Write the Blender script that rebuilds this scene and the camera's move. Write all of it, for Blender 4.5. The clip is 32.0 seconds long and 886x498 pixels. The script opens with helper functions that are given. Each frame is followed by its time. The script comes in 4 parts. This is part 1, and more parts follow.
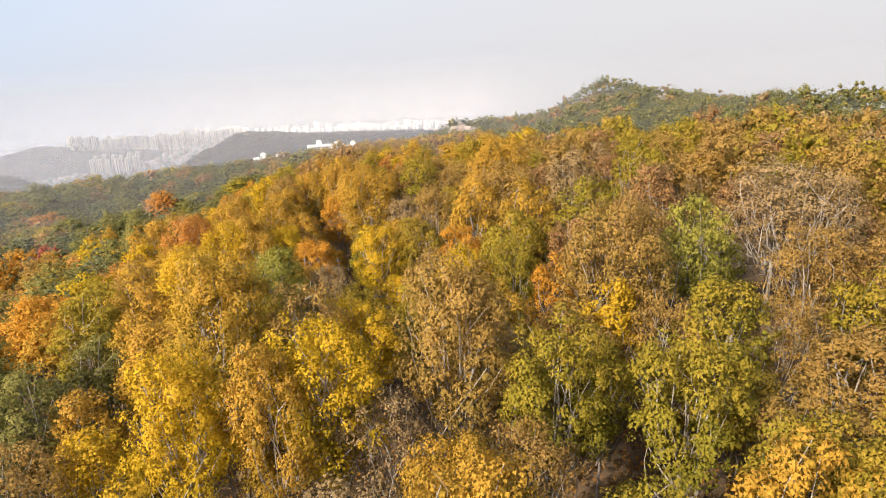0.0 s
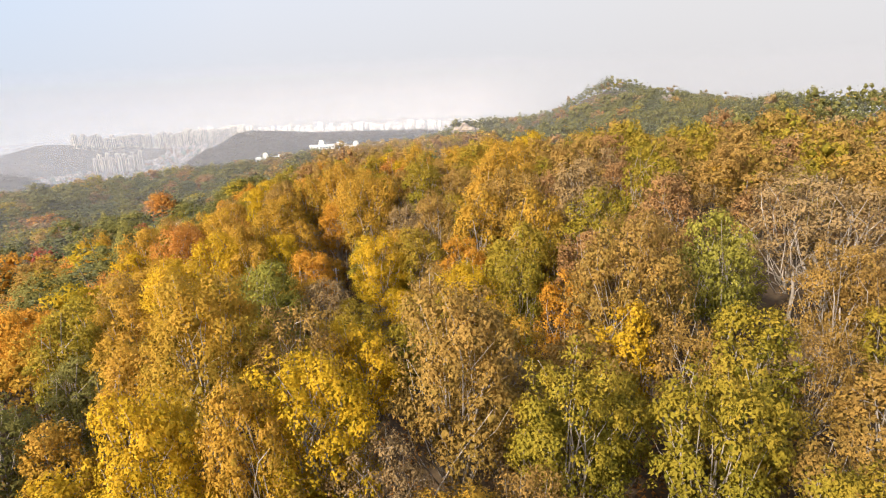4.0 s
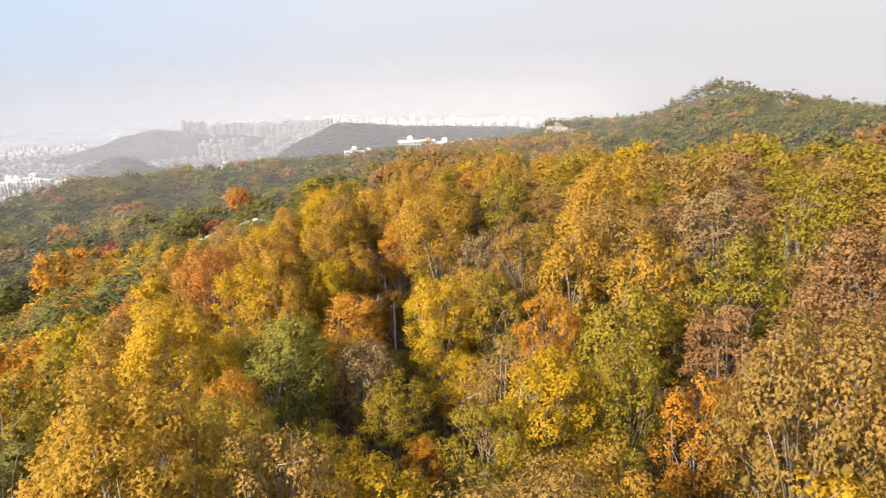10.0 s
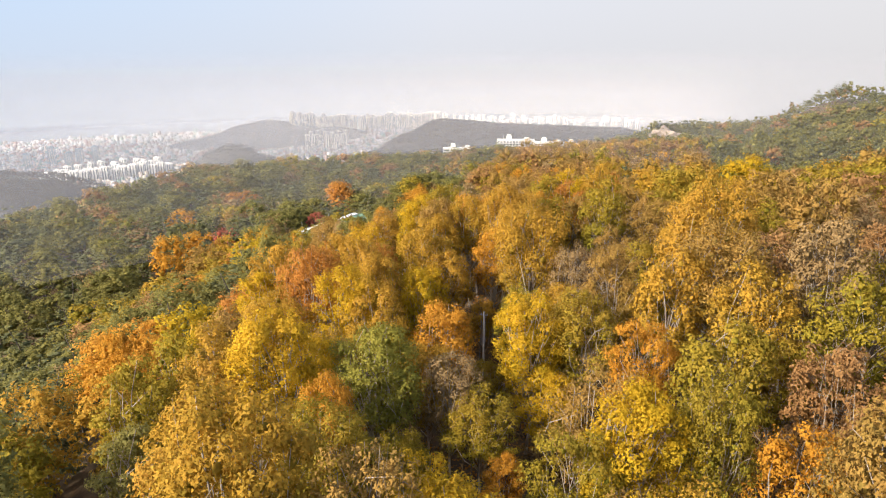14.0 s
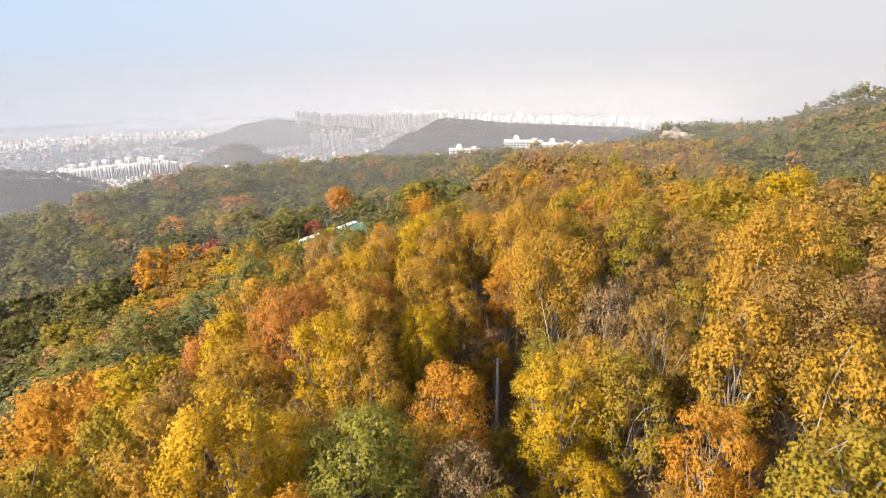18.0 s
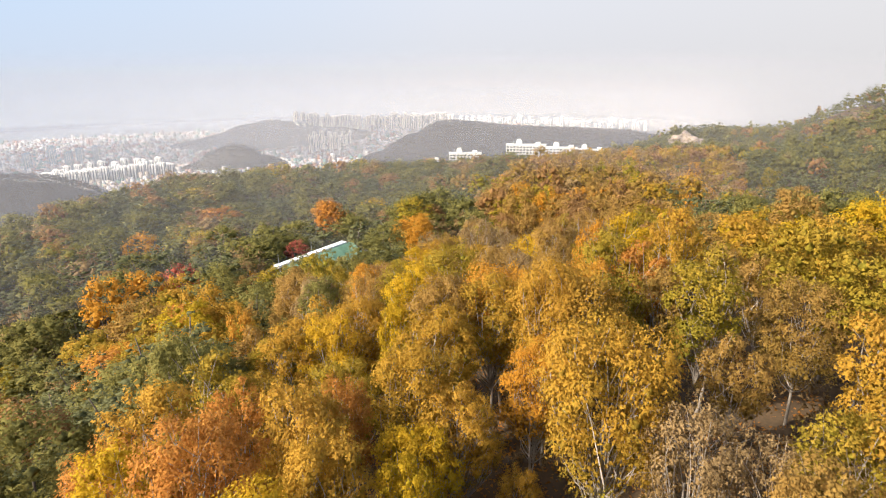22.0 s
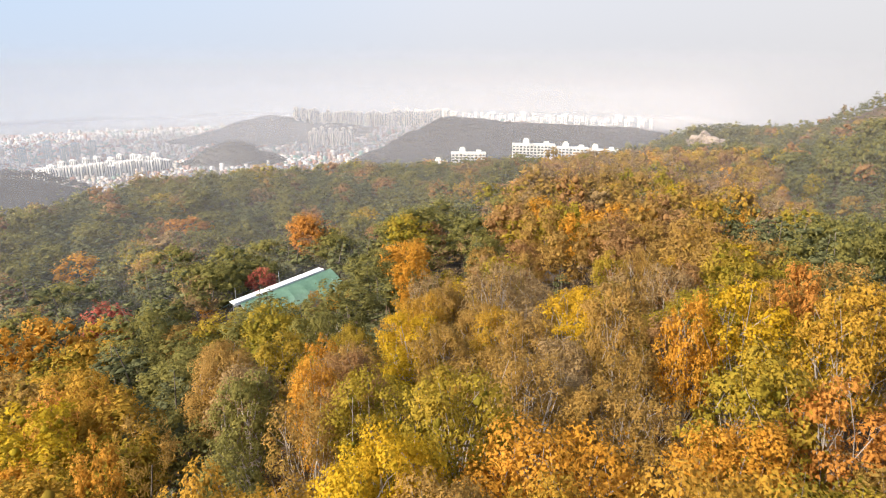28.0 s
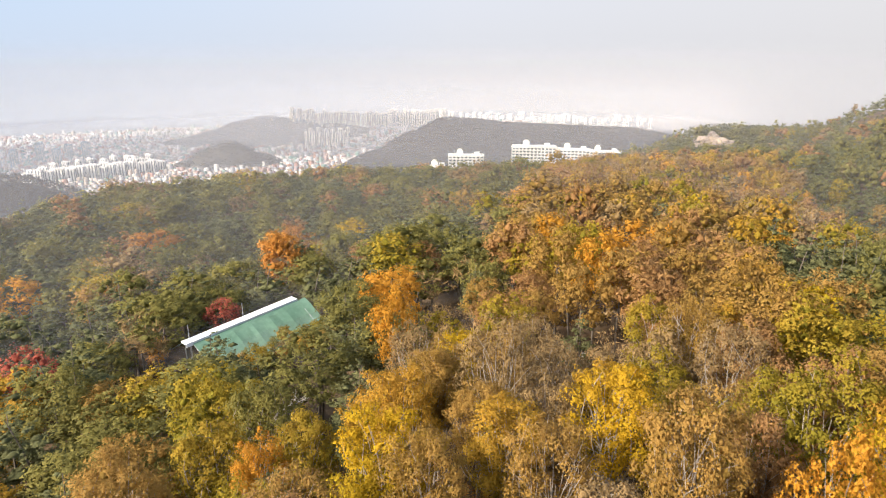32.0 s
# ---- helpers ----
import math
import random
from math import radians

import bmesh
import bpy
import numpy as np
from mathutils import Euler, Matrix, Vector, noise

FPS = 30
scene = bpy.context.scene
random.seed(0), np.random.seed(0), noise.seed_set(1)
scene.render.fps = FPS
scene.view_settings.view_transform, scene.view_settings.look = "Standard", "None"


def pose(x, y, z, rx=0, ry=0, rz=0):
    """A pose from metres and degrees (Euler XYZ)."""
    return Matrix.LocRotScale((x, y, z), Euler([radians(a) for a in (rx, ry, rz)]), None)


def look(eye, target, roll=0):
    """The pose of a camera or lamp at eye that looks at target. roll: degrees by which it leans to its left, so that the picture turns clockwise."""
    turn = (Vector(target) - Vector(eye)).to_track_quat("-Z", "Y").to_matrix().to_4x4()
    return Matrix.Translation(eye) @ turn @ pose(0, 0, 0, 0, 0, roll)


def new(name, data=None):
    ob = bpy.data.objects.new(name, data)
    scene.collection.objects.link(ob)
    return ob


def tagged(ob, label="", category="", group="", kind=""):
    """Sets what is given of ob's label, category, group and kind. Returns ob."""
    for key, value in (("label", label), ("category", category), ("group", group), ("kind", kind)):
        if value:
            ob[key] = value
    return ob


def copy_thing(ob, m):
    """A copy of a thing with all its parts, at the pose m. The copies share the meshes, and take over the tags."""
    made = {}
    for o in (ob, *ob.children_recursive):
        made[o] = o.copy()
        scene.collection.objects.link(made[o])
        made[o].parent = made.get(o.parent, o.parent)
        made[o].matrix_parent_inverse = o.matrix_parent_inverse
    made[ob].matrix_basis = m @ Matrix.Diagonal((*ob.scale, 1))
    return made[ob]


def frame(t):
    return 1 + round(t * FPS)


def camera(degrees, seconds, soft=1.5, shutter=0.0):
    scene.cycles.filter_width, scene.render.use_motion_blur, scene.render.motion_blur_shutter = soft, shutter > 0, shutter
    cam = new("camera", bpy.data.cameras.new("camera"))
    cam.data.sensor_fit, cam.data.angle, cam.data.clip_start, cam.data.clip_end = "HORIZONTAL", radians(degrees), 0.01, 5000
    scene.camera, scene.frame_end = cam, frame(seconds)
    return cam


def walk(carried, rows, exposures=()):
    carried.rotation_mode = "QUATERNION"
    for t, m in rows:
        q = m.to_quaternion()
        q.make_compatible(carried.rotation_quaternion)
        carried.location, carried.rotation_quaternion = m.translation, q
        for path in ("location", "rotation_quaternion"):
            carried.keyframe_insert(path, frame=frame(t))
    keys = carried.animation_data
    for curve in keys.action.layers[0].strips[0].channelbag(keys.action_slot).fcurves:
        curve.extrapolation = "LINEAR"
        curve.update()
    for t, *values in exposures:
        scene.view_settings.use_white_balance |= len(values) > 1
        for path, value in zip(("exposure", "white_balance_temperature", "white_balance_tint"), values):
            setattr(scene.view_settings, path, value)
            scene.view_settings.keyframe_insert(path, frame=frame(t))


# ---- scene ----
cam = camera(69.3, 32.0, soft=1.1, shutter=0.4)
# seconds, eye (x, y, z), yaw to the left, pitch, roll
ROWS = [
    (0.0, 0.37, -0.01, 30.06, 0.52, -16.66, -2.50),
    (0.5, 0.49, 1.60, 29.92, 0.62, -16.77, -2.51),
    (1.0, 0.53, 3.28, 29.89, 0.63, -16.76, -2.58),
    (1.5, 0.55, 4.24, 29.92, 0.48, -16.77, -2.51),
    (2.0, 0.54, 4.24, 30.03, 0.54, -16.78, -2.48),
    (2.5, 0.44, 4.13, 30.20, 0.77, -16.68, -2.24),
    (4.5, 0.48, 5.88, 30.47, 0.78, -16.67, -2.29),
    (5.0, 0.62, 7.83, 30.41, 0.83, -16.70, -2.21),
    (5.5, 0.80, 10.53, 30.33, 0.88, -16.75, -2.20),
    (6.0, 0.87, 13.59, 30.26, 0.92, -16.78, -2.16),
    (6.5, 0.83, 16.87, 30.29, 0.98, -16.80, -2.01),
    (7.0, 0.83, 20.21, 30.40, 1.04, -16.82, -2.01),
    (7.5, 0.86, 23.08, 30.54, 0.95, -16.75, -1.89),
    (8.0, 0.80, 24.82, 30.66, 0.73, -16.80, -1.86),
    (8.5, 0.78, 25.64, 30.68, 0.67, -16.80, -1.76),
    (9.0, 0.77, 25.97, 30.58, 2.45, -16.75, -1.73),
    (9.5, 0.63, 26.25, 30.42, 5.34, -16.74, -1.50),
    (10.0, 0.54, 26.49, 30.29, 8.70, -16.81, -1.26),
    (10.5, 0.49, 26.63, 30.18, 12.09, -16.89, -0.92),
    (11.0, 0.34, 26.63, 30.10, 15.12, -16.92, -0.63),
    (11.5, 0.33, 26.55, 30.02, 16.69, -16.92, -0.48),
    (12.0, 0.35, 26.50, 30.00, 17.24, -16.94, -0.46),
    (12.5, 0.39, 26.50, 30.23, 17.29, -16.97, -0.48),
    (13.0, 0.37, 26.54, 30.81, 17.32, -16.96, -0.46),
    (13.5, 0.35, 26.56, 31.49, 17.36, -16.98, -0.44),
    (14.0, 0.37, 26.56, 32.08, 17.32, -16.98, -0.42),
    (14.5, 0.34, 26.81, 32.31, 17.46, -17.02, -0.40),
    (16.5, -1.52, 32.89, 31.99, 17.64, -17.10, -0.34),
    (17.0, -2.30, 35.41, 31.96, 17.71, -17.11, -0.29),
    (17.5, -3.33, 38.34, 31.95, 17.72, -17.10, -0.32),
    (18.0, -4.36, 41.38, 31.93, 17.81, -17.06, -0.34),
    (18.5, -5.35, 44.53, 31.95, 17.91, -17.08, -0.27),
    (19.0, -6.36, 47.77, 31.98, 17.93, -17.01, -0.27),
    (19.5, -7.40, 51.04, 32.03, 17.91, -17.01, -0.27),
    (20.0, -8.37, 54.28, 32.03, 17.80, -16.97, -0.23),
    (20.5, -9.37, 57.52, 31.95, 17.60, -16.93, -0.25),
    (21.0, -10.39, 60.79, 31.79, 17.62, -16.94, -0.25),
    (21.5, -11.49, 64.06, 31.55, 17.80, -16.98, -0.17),
    (22.0, -12.60, 67.43, 31.29, 17.77, -16.98, -0.19),
    (22.5, -13.59, 70.93, 31.04, 17.67, -17.00, -0.22),
    (23.0, -14.48, 74.40, 30.76, 17.54, -17.05, -0.21),
    (23.5, -15.45, 77.88, 30.41, 17.33, -17.08, -0.22),
    (24.0, -16.48, 81.35, 30.07, 17.31, -17.12, -0.19),
    (24.5, -17.57, 84.63, 29.71, 17.52, -17.17, -0.06),
    (25.0, -18.69, 87.80, 29.43, 17.78, -17.20, 0.05),
    (25.5, -19.79, 90.98, 29.22, 17.88, -17.21, 0.14),
    (27.5, -24.00, 103.67, 28.15, 17.85, -17.25, 0.14),
    (28.0, -24.85, 106.72, 27.95, 17.92, -17.27, 0.15),
    (28.5, -25.57, 109.80, 27.77, 17.91, -17.28, 0.22),
    (29.0, -26.28, 112.94, 27.59, 17.72, -17.27, 0.11),
    (29.5, -27.05, 116.08, 27.38, 17.61, -17.29, 0.07),
    (30.0, -27.91, 119.17, 27.16, 17.55, -17.30, 0.09),
    (30.5, -28.83, 122.23, 26.91, 17.51, -17.30, 0.11),
    (31.0, -29.75, 125.25, 26.66, 17.56, -17.29, 0.08),
    (31.5, -30.66, 128.21, 26.41, 17.61, -17.31, 0.08),
    (32.0, -31.56, 131.11, 26.22, 17.75, -17.28, 0.04),
]
walk(cam, [(t, pose(x, y, z, 90 + pitch, 0, yaw) @ pose(0, 0, 0, 0, 0, roll)) for t, x, y, z, yaw, pitch, roll in ROWS])

# ---- light ----
SUN_AZ, SUN_EL = radians(224.0), radians(34.0)   # compass angle the sunlight comes from (clockwise from +y), height
world = bpy.data.worlds.new("sky")
scene.world = world
world.use_nodes = True
wn = world.node_tree.nodes
sky = wn.new("ShaderNodeTexSky")
sky.sky_type, sky.sun_disc = "NISHITA", False
sky.sun_elevation, sky.sun_rotation = SUN_EL, SUN_AZ
sky.air_density, sky.dust_density = 1.2, 3.0
wn["Background"].inputs["Strength"].default_value = 0.15
world.node_tree.links.new(sky.outputs[0], wn["Background"].inputs["Color"])
sun_dir = Vector((math.sin(SUN_AZ) * math.cos(SUN_EL), math.cos(SUN_AZ) * math.cos(SUN_EL), math.sin(SUN_EL)))
sun = new("sun", bpy.data.lights.new("sun", "SUN"))
sun.data.energy, sun.data.angle, sun.data.color = 4.2, radians(4.0), (1.0, 0.905, 0.76)
sun.matrix_world = look(sun_dir * 100, (0, 0, 0))
scene.view_settings.exposure = 1.2

# ---- materials ----


def material(name, rough=0.8, metal=0.0):
    m = bpy.data.materials.new(name)
    m.use_nodes = True
    nodes, links = m.node_tree.nodes, m.node_tree.links
    bsdf = nodes["Principled BSDF"]
    bsdf.inputs["Roughness"].default_value, bsdf.inputs["Metallic"].default_value = rough, metal
    bsdf.inputs["Specular IOR Level"].default_value = 0.25
    return m, nodes, links, bsdf


def ramp(nodes, colours):
    r = nodes.new("ShaderNodeValToRGB")
    e = r.color_ramp.elements
    while len(e) < len(colours):
        e.new(0.5)
    for i, c in enumerate(colours):
        e[i].position, e[i].color = i / (len(colours) - 1), (*c, 1)
    return r


def math_node(nodes, links, op, a, b):
    n = nodes.new("ShaderNodeMath")
    n.operation = op
    for k, v in enumerate((a, b)):
        if isinstance(v, (int, float)):
            n.inputs[k].default_value = v
        else:
            links.new(v, n.inputs[k])
    return n.outputs[0]


def noise_tex(nodes, links, scale, detail=4.0, coords="Object"):
    c = nodes.new("ShaderNodeTexCoord")
    n = nodes.new("ShaderNodeTexNoise")
    n.inputs["Scale"].default_value, n.inputs["Detail"].default_value = scale, detail
    links.new(c.outputs[coords], n.inputs["Vector"])
    return n


def leaf_material(name, colours, through_light=0.44, rough=0.75):
    """Foliage: hue drifts from tree to tree, branch to branch and leaf to leaf; thin enough for some light to pass."""
    m, nodes, links, bsdf = material(name, rough)
    bsdf.inputs["Specular IOR Level"].default_value = 0.12
    att = nodes.new("ShaderNodeAttribute")
    att.attribute_name = "tint"
    info, geo = nodes.new("ShaderNodeObjectInfo"), nodes.new("ShaderNodeNewGeometry")
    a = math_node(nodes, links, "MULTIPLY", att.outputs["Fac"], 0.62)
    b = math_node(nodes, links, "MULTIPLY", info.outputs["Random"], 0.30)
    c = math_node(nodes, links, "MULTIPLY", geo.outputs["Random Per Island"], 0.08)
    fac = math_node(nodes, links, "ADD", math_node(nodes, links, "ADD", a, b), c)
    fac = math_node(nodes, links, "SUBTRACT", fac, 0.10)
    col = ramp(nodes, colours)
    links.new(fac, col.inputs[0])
    hsv = nodes.new("ShaderNodeHueSaturation")
    val = math_node(nodes, links, "ADD", math_node(nodes, links, "MULTIPLY", geo.outputs["Random Per Island"], 0.12), 0.94)
    links.new(col.outputs[0], hsv.inputs["Color"])
    links.new(val, hsv.inputs["Value"])
    links.new(hsv.outputs[0], bsdf.inputs["Base Color"])
    tr, mix = nodes.new("ShaderNodeBsdfTranslucent"), nodes.new("ShaderNodeMixShader")
    links.new(hsv.outputs[0], tr.inputs["Color"])
    mix.inputs[0].default_value = through_light
    links.new(bsdf.outputs[0], mix.inputs[1])
    links.new(tr.outputs[0], mix.inputs[2])
    links.new(mix.outputs[0], nodes["Material Output"].inputs["Surface"])
    return m


LEAF = {
    "gold": leaf_material("golden_leaves", [(0.24, 0.172, 0.022), (0.385, 0.22, 0.027), (0.405, 0.222, 0.04)]),
    "yellow": leaf_material("yellow_leaves", [(0.31, 0.232, 0.015), (0.445, 0.276, 0.014), (0.50, 0.295, 0.028)]),
    "olive": leaf_material("olive_leaves", [(0.165, 0.155, 0.018), (0.26, 0.19, 0.02), (0.365, 0.225, 0.034)]),
    "orange": leaf_material("orange_leaves", [(0.37, 0.19, 0.022), (0.46, 0.218, 0.024), (0.49, 0.248, 0.04)]),
    "rust": leaf_material("rust_leaves", [(0.33, 0.145, 0.028), (0.41, 0.175, 0.034), (0.46, 0.225, 0.055)]),
    "brown": leaf_material("brown_leaves", [(0.23, 0.125, 0.045), (0.28, 0.15, 0.058), (0.33, 0.19, 0.075)]),
    "dull": leaf_material("dull_green_leaves", [(0.14, 0.13, 0.04), (0.19, 0.168, 0.046), (0.25, 0.208, 0.056)], 0.5),
    "tan": leaf_material("dry_leaves", [(0.22, 0.152, 0.032), (0.30, 0.178, 0.044), (0.32, 0.19, 0.058)]),
    "green": leaf_material("green_leaves", [(0.175, 0.165, 0.030), (0.245, 0.215, 0.036), (0.32, 0.265, 0.045)]),
    "pine": leaf_material("pine_needles", [(0.105, 0.108, 0.048), (0.142, 0.143, 0.062), (0.185, 0.175, 0.078)], 0.45, 0.85),
    "grey": leaf_material("withered_leaves", [(0.18, 0.118, 0.048), (0.235, 0.153, 0.066), (0.28, 0.185, 0.086)], 0.3),
    "red": leaf_material("maple_leaves", [(0.24, 0.06, 0.04), (0.34, 0.09, 0.06), (0.42, 0.14, 0.08)]),
}
HUE_OF_HILLS = leaf_material("leafless_hill_woods", [(0.055, 0.052, 0.05), (0.075, 0.07, 0.066), (0.10, 0.092, 0.085)], 0.1)


def bark_material(name, dark, light):
    m, nodes, links, bsdf = material(name, 0.9)
    n = noise_tex(nodes, links, 3.0, 8.0)
    col = ramp(nodes, [dark, light])
    links.new(n.outputs["Fac"], col.inputs[0])
    links.new(col.outputs[0], bsdf.inputs["Base Color"])
    bump = nodes.new("ShaderNodeBump")
    bump.inputs["Strength"].default_value = 0.5
    links.new(n.outputs["Fac"], bump.inputs["Height"])
    links.new(bump.outputs[0], bsdf.inputs["Normal"])
    return m


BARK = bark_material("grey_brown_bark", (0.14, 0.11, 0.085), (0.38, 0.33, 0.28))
# same bark at half the brightness: shade under the crowns put into the colour
SHADED_BARK = bark_material("shaded_grey_bark", (0.07, 0.055, 0.042), (0.19, 0.16, 0.13))
PALE_BARK = bark_material("pale_dead_wood", (0.30, 0.26, 0.22), (0.58, 0.53, 0.47))
PINE_BARK = bark_material("red_pine_bark", (0.10, 0.05, 0.035), (0.26, 0.15, 0.10))


def mottled(name, dark, light, scale=1.0, rough=0.85, bump=0.2, metal=0.0):
    """A surface whose colour wanders at two scales, with a fine relief."""
    m, nodes, links, bsdf = material(name, rough, metal)
    big, fine = noise_tex(nodes, links, 0.35 * scale, 3.0), noise_tex(nodes, links, 4.0 * scale, 6.0)
    fac = math_node(nodes, links, "ADD", math_node(nodes, links, "MULTIPLY", big.outputs["Fac"], 0.6), math_node(nodes, links, "MULTIPLY", fine.outputs["Fac"], 0.4))
    col = ramp(nodes, [dark, dark, light, light])
    links.new(fac, col.inputs[0])
    links.new(col.outputs[0], bsdf.inputs["Base Color"])
    b = nodes.new("ShaderNodeBump")
    b.inputs["Strength"].default_value = bump
    links.new(fine.outputs["Fac"], b.inputs["Height"])
    links.new(b.outputs[0], bsdf.inputs["Normal"])
    return m



def ground_material():
    """Leaf litter on the hill, and grey streets and yards down on the plain."""
    m, nodes, links, bsdf = material("leaf_litter_and_city_ground", 0.95)
    big, fine = noise_tex(nodes, links, 0.2, 3.0), noise_tex(nodes, links, 2.4, 8.0)
    fac = math_node(nodes, links, "ADD", math_node(nodes, links, "MULTIPLY", big.outputs["Fac"], 0.5), math_node(nodes, links, "MULTIPLY", fine.outputs["Fac"], 0.5))
    litter, city = ramp(nodes, [(0.034, 0.024, 0.016), (0.07, 0.047, 0.027), (0.125, 0.08, 0.042), (0.19, 0.12, 0.06)]), ramp(nodes, [(0.12, 0.115, 0.115), (0.26, 0.25, 0.24)])
    for r in (litter, city):
        links.new(fac, r.inputs[0])
    geo, sep, where, mix = nodes.new("ShaderNodeNewGeometry"), nodes.new("ShaderNodeSeparateXYZ"), nodes.new("ShaderNodeMapRange"), nodes.new("ShaderNodeMix")
    links.new(geo.outputs["Position"], sep.inputs[0])
    links.new(sep.outputs["Z"], where.inputs[0])
    where.inputs[1].default_value, where.inputs[2].default_value = -320, -334
    mix.data_type = "RGBA"
    links.new(where.outputs[0], mix.inputs["Factor"])
    under, below = nodes.new("ShaderNodeMix"), nodes.new("ShaderNodeMapRange")
    under.data_type = "RGBA"
    links.new(sep.outputs["Z"], below.inputs[0])
    below.inputs[1].default_value, below.inputs[2].default_value = -100, -150
    scrub = ramp(nodes, [(0.05, 0.047, 0.042), (0.09, 0.083, 0.073)])
    links.new(fac, scrub.inputs[0])
    links.new(below.outputs[0], under.inputs["Factor"])
    links.new(litter.outputs[0], under.inputs["A"])
    links.new(scrub.outputs[0], under.inputs["B"])
    links.new(under.outputs["Result"], mix.inputs["A"])
    links.new(city.outputs[0], mix.inputs["B"])
    links.new(mix.outputs["Result"], bsdf.inputs["Base Color"])
    bump = nodes.new("ShaderNodeBump")
    bump.inputs["Strength"].default_value = 0.8
    links.new(fine.outputs["Fac"], bump.inputs["Height"])
    links.new(bump.outputs[0], bsdf.inputs["Normal"])
    return m


LITTER = ground_material()
ROCK = mottled("granite", (0.17, 0.13, 0.10), (0.34, 0.275, 0.22), 0.5, 0.9, 0.8)
WHITE = mottled("white_painted_concrete", (0.56, 0.55, 0.52), (0.70, 0.69, 0.66), 0.3, 0.75, 0.05)
TOWER_WHITE = mottled("weathered_white_concrete", (0.60, 0.59, 0.555), (0.74, 0.72, 0.68), 0.1, 0.8, 0.05)
TOWER_CREAM = mottled("weathered_cream_concrete", (0.78, 0.72, 0.61), (0.88, 0.82, 0.71), 0.1, 0.8, 0.05)
CREAM = mottled("cream_painted_concrete", (0.62, 0.57, 0.48), (0.78, 0.73, 0.63), 0.1, 0.75, 0.05)
GREY_WALL = mottled("grey_concrete", (0.36, 0.36, 0.36), (0.55, 0.55, 0.54), 0.2, 0.8, 0.1)
WINDOW = mottled("dark_window_glass", (0.05, 0.06, 0.07), (0.14, 0.16, 0.18), 0.3, 0.15, 0.0)
BLUE_GLASS = mottled("blue_curtain_wall", (0.12, 0.20, 0.26), (0.24, 0.34, 0.42), 0.1, 0.25, 0.0)
POLE = mottled("weathered_concrete_pole", (0.34, 0.32, 0.30), (0.55, 0.53, 0.50), 2.0, 0.85, 0.2)
CABLE = mottled("black_cable", (0.02, 0.02, 0.02), (0.05, 0.05, 0.05), 2.0, 0.6, 0.0)
STEEL = mottled("galvanised_steel", (0.30, 0.31, 0.32), (0.50, 0.51, 0.52), 2.0, 0.45, 0.05, 0.7)
WHITE_SHEET = mottled("white_sheet_metal", (0.70, 0.71, 0.70), (0.86, 0.86, 0.84), 0.6, 0.4, 0.05)

# ---- mesh tools ----


def mesh_object(name, verts, faces, mat, tint=None, smooth=False, normals=None):
    """One mesh object from arrays; tint is a value a vertex, for the drift of hue and the darkened hearts of crowns;
    normals give foliage its soft roundness.
    """
    verts, me = np.asarray(verts, np.float32), bpy.data.meshes.new(name)
    if isinstance(faces, np.ndarray):
        k = faces.shape[1]
        me.vertices.add(len(verts))
        me.vertices.foreach_set("co", verts.ravel())
        me.loops.add(faces.size)
        me.loops.foreach_set("vertex_index", faces.astype(np.int32).ravel())
        me.polygons.add(len(faces))
        me.polygons.foreach_set("loop_start", np.arange(0, faces.size, k, dtype=np.int32))
        me.update(calc_edges=True)
    else:
        me.from_pydata(verts.tolist(), [], faces)
    if tint is not None:
        me.attributes.new("tint", "FLOAT", "POINT").data.foreach_set("value", np.asarray(tint, np.float32))
    if smooth:
        me.polygons.foreach_set("use_smooth", np.ones(len(me.polygons), bool))
    me.materials.append(mat)
    me.validate()
    if normals is not None:
        me.polygons.foreach_set("use_smooth", np.ones(len(me.polygons), bool))
        me.normals_split_custom_set_from_vertices(np.asarray(normals, np.float32))
    return new(name, me)


def part(name, bm, mat, parent, label=""):
    """A bmesh as one mesh object under a thing or a part."""
    me = bpy.data.meshes.new(name)
    bm.to_mesh(me)
    bm.free()
    me.materials.append(mat)
    ob = new(name, me)
    ob.parent = parent
    return tagged(ob, label)


def box(bm, centre, size, bevel=0.0):
    made = bmesh.ops.create_cube(bm, size=1.0, matrix=Matrix.LocRotScale(centre, None, size))
    if bevel:
        edges = list({e for v in made["verts"] for e in v.link_edges})
        bmesh.ops.bevel(bm, geom=edges, offset=bevel, segments=1, affect="EDGES")
    return bm


def boxed(centre, size, bevel=0.0):
    return box(bmesh.new(), centre, size, bevel)


def tube(path, radii, sides=6):
    """Vertices and quads of a tapering tube along a path, closed at its end."""
    path, radii = np.asarray(path, float), np.asarray(radii, float)
    along = np.gradient(path, axis=0)
    along /= np.linalg.norm(along, axis=1, keepdims=True) + 1e-9
    ref = np.where(np.abs(along[:, 2:3]) > 0.9, [[1.0, 0, 0]], [[0, 0, 1.0]])
    s = np.cross(along, ref)
    s /= np.linalg.norm(s, axis=1, keepdims=True) + 1e-9
    u = np.cross(s, along)
    a = np.arange(sides) * 2 * math.pi / sides
    v = path[:, None] + radii[:, None, None] * (s[:, None] * np.cos(a)[None, :, None] + u[:, None] * np.sin(a)[None, :, None])
    n = len(path)
    i, j = np.meshgrid(np.arange(n - 1), np.arange(sides), indexing="ij")
    k = (j + 1) % sides
    f = np.stack([i * sides + j, i * sides + k, (i + 1) * sides + k, (i + 1) * sides + j], -1).reshape(-1, 4)
    return v.reshape(-1, 3), f


def joined(pieces):
    """Several (verts, faces) in one."""
    vs, fs, n = [], [], 0
    for v, f in pieces:
        vs.append(v)
        fs.append(f + n)
        n += len(v)
    return np.concatenate(vs), np.concatenate(fs)


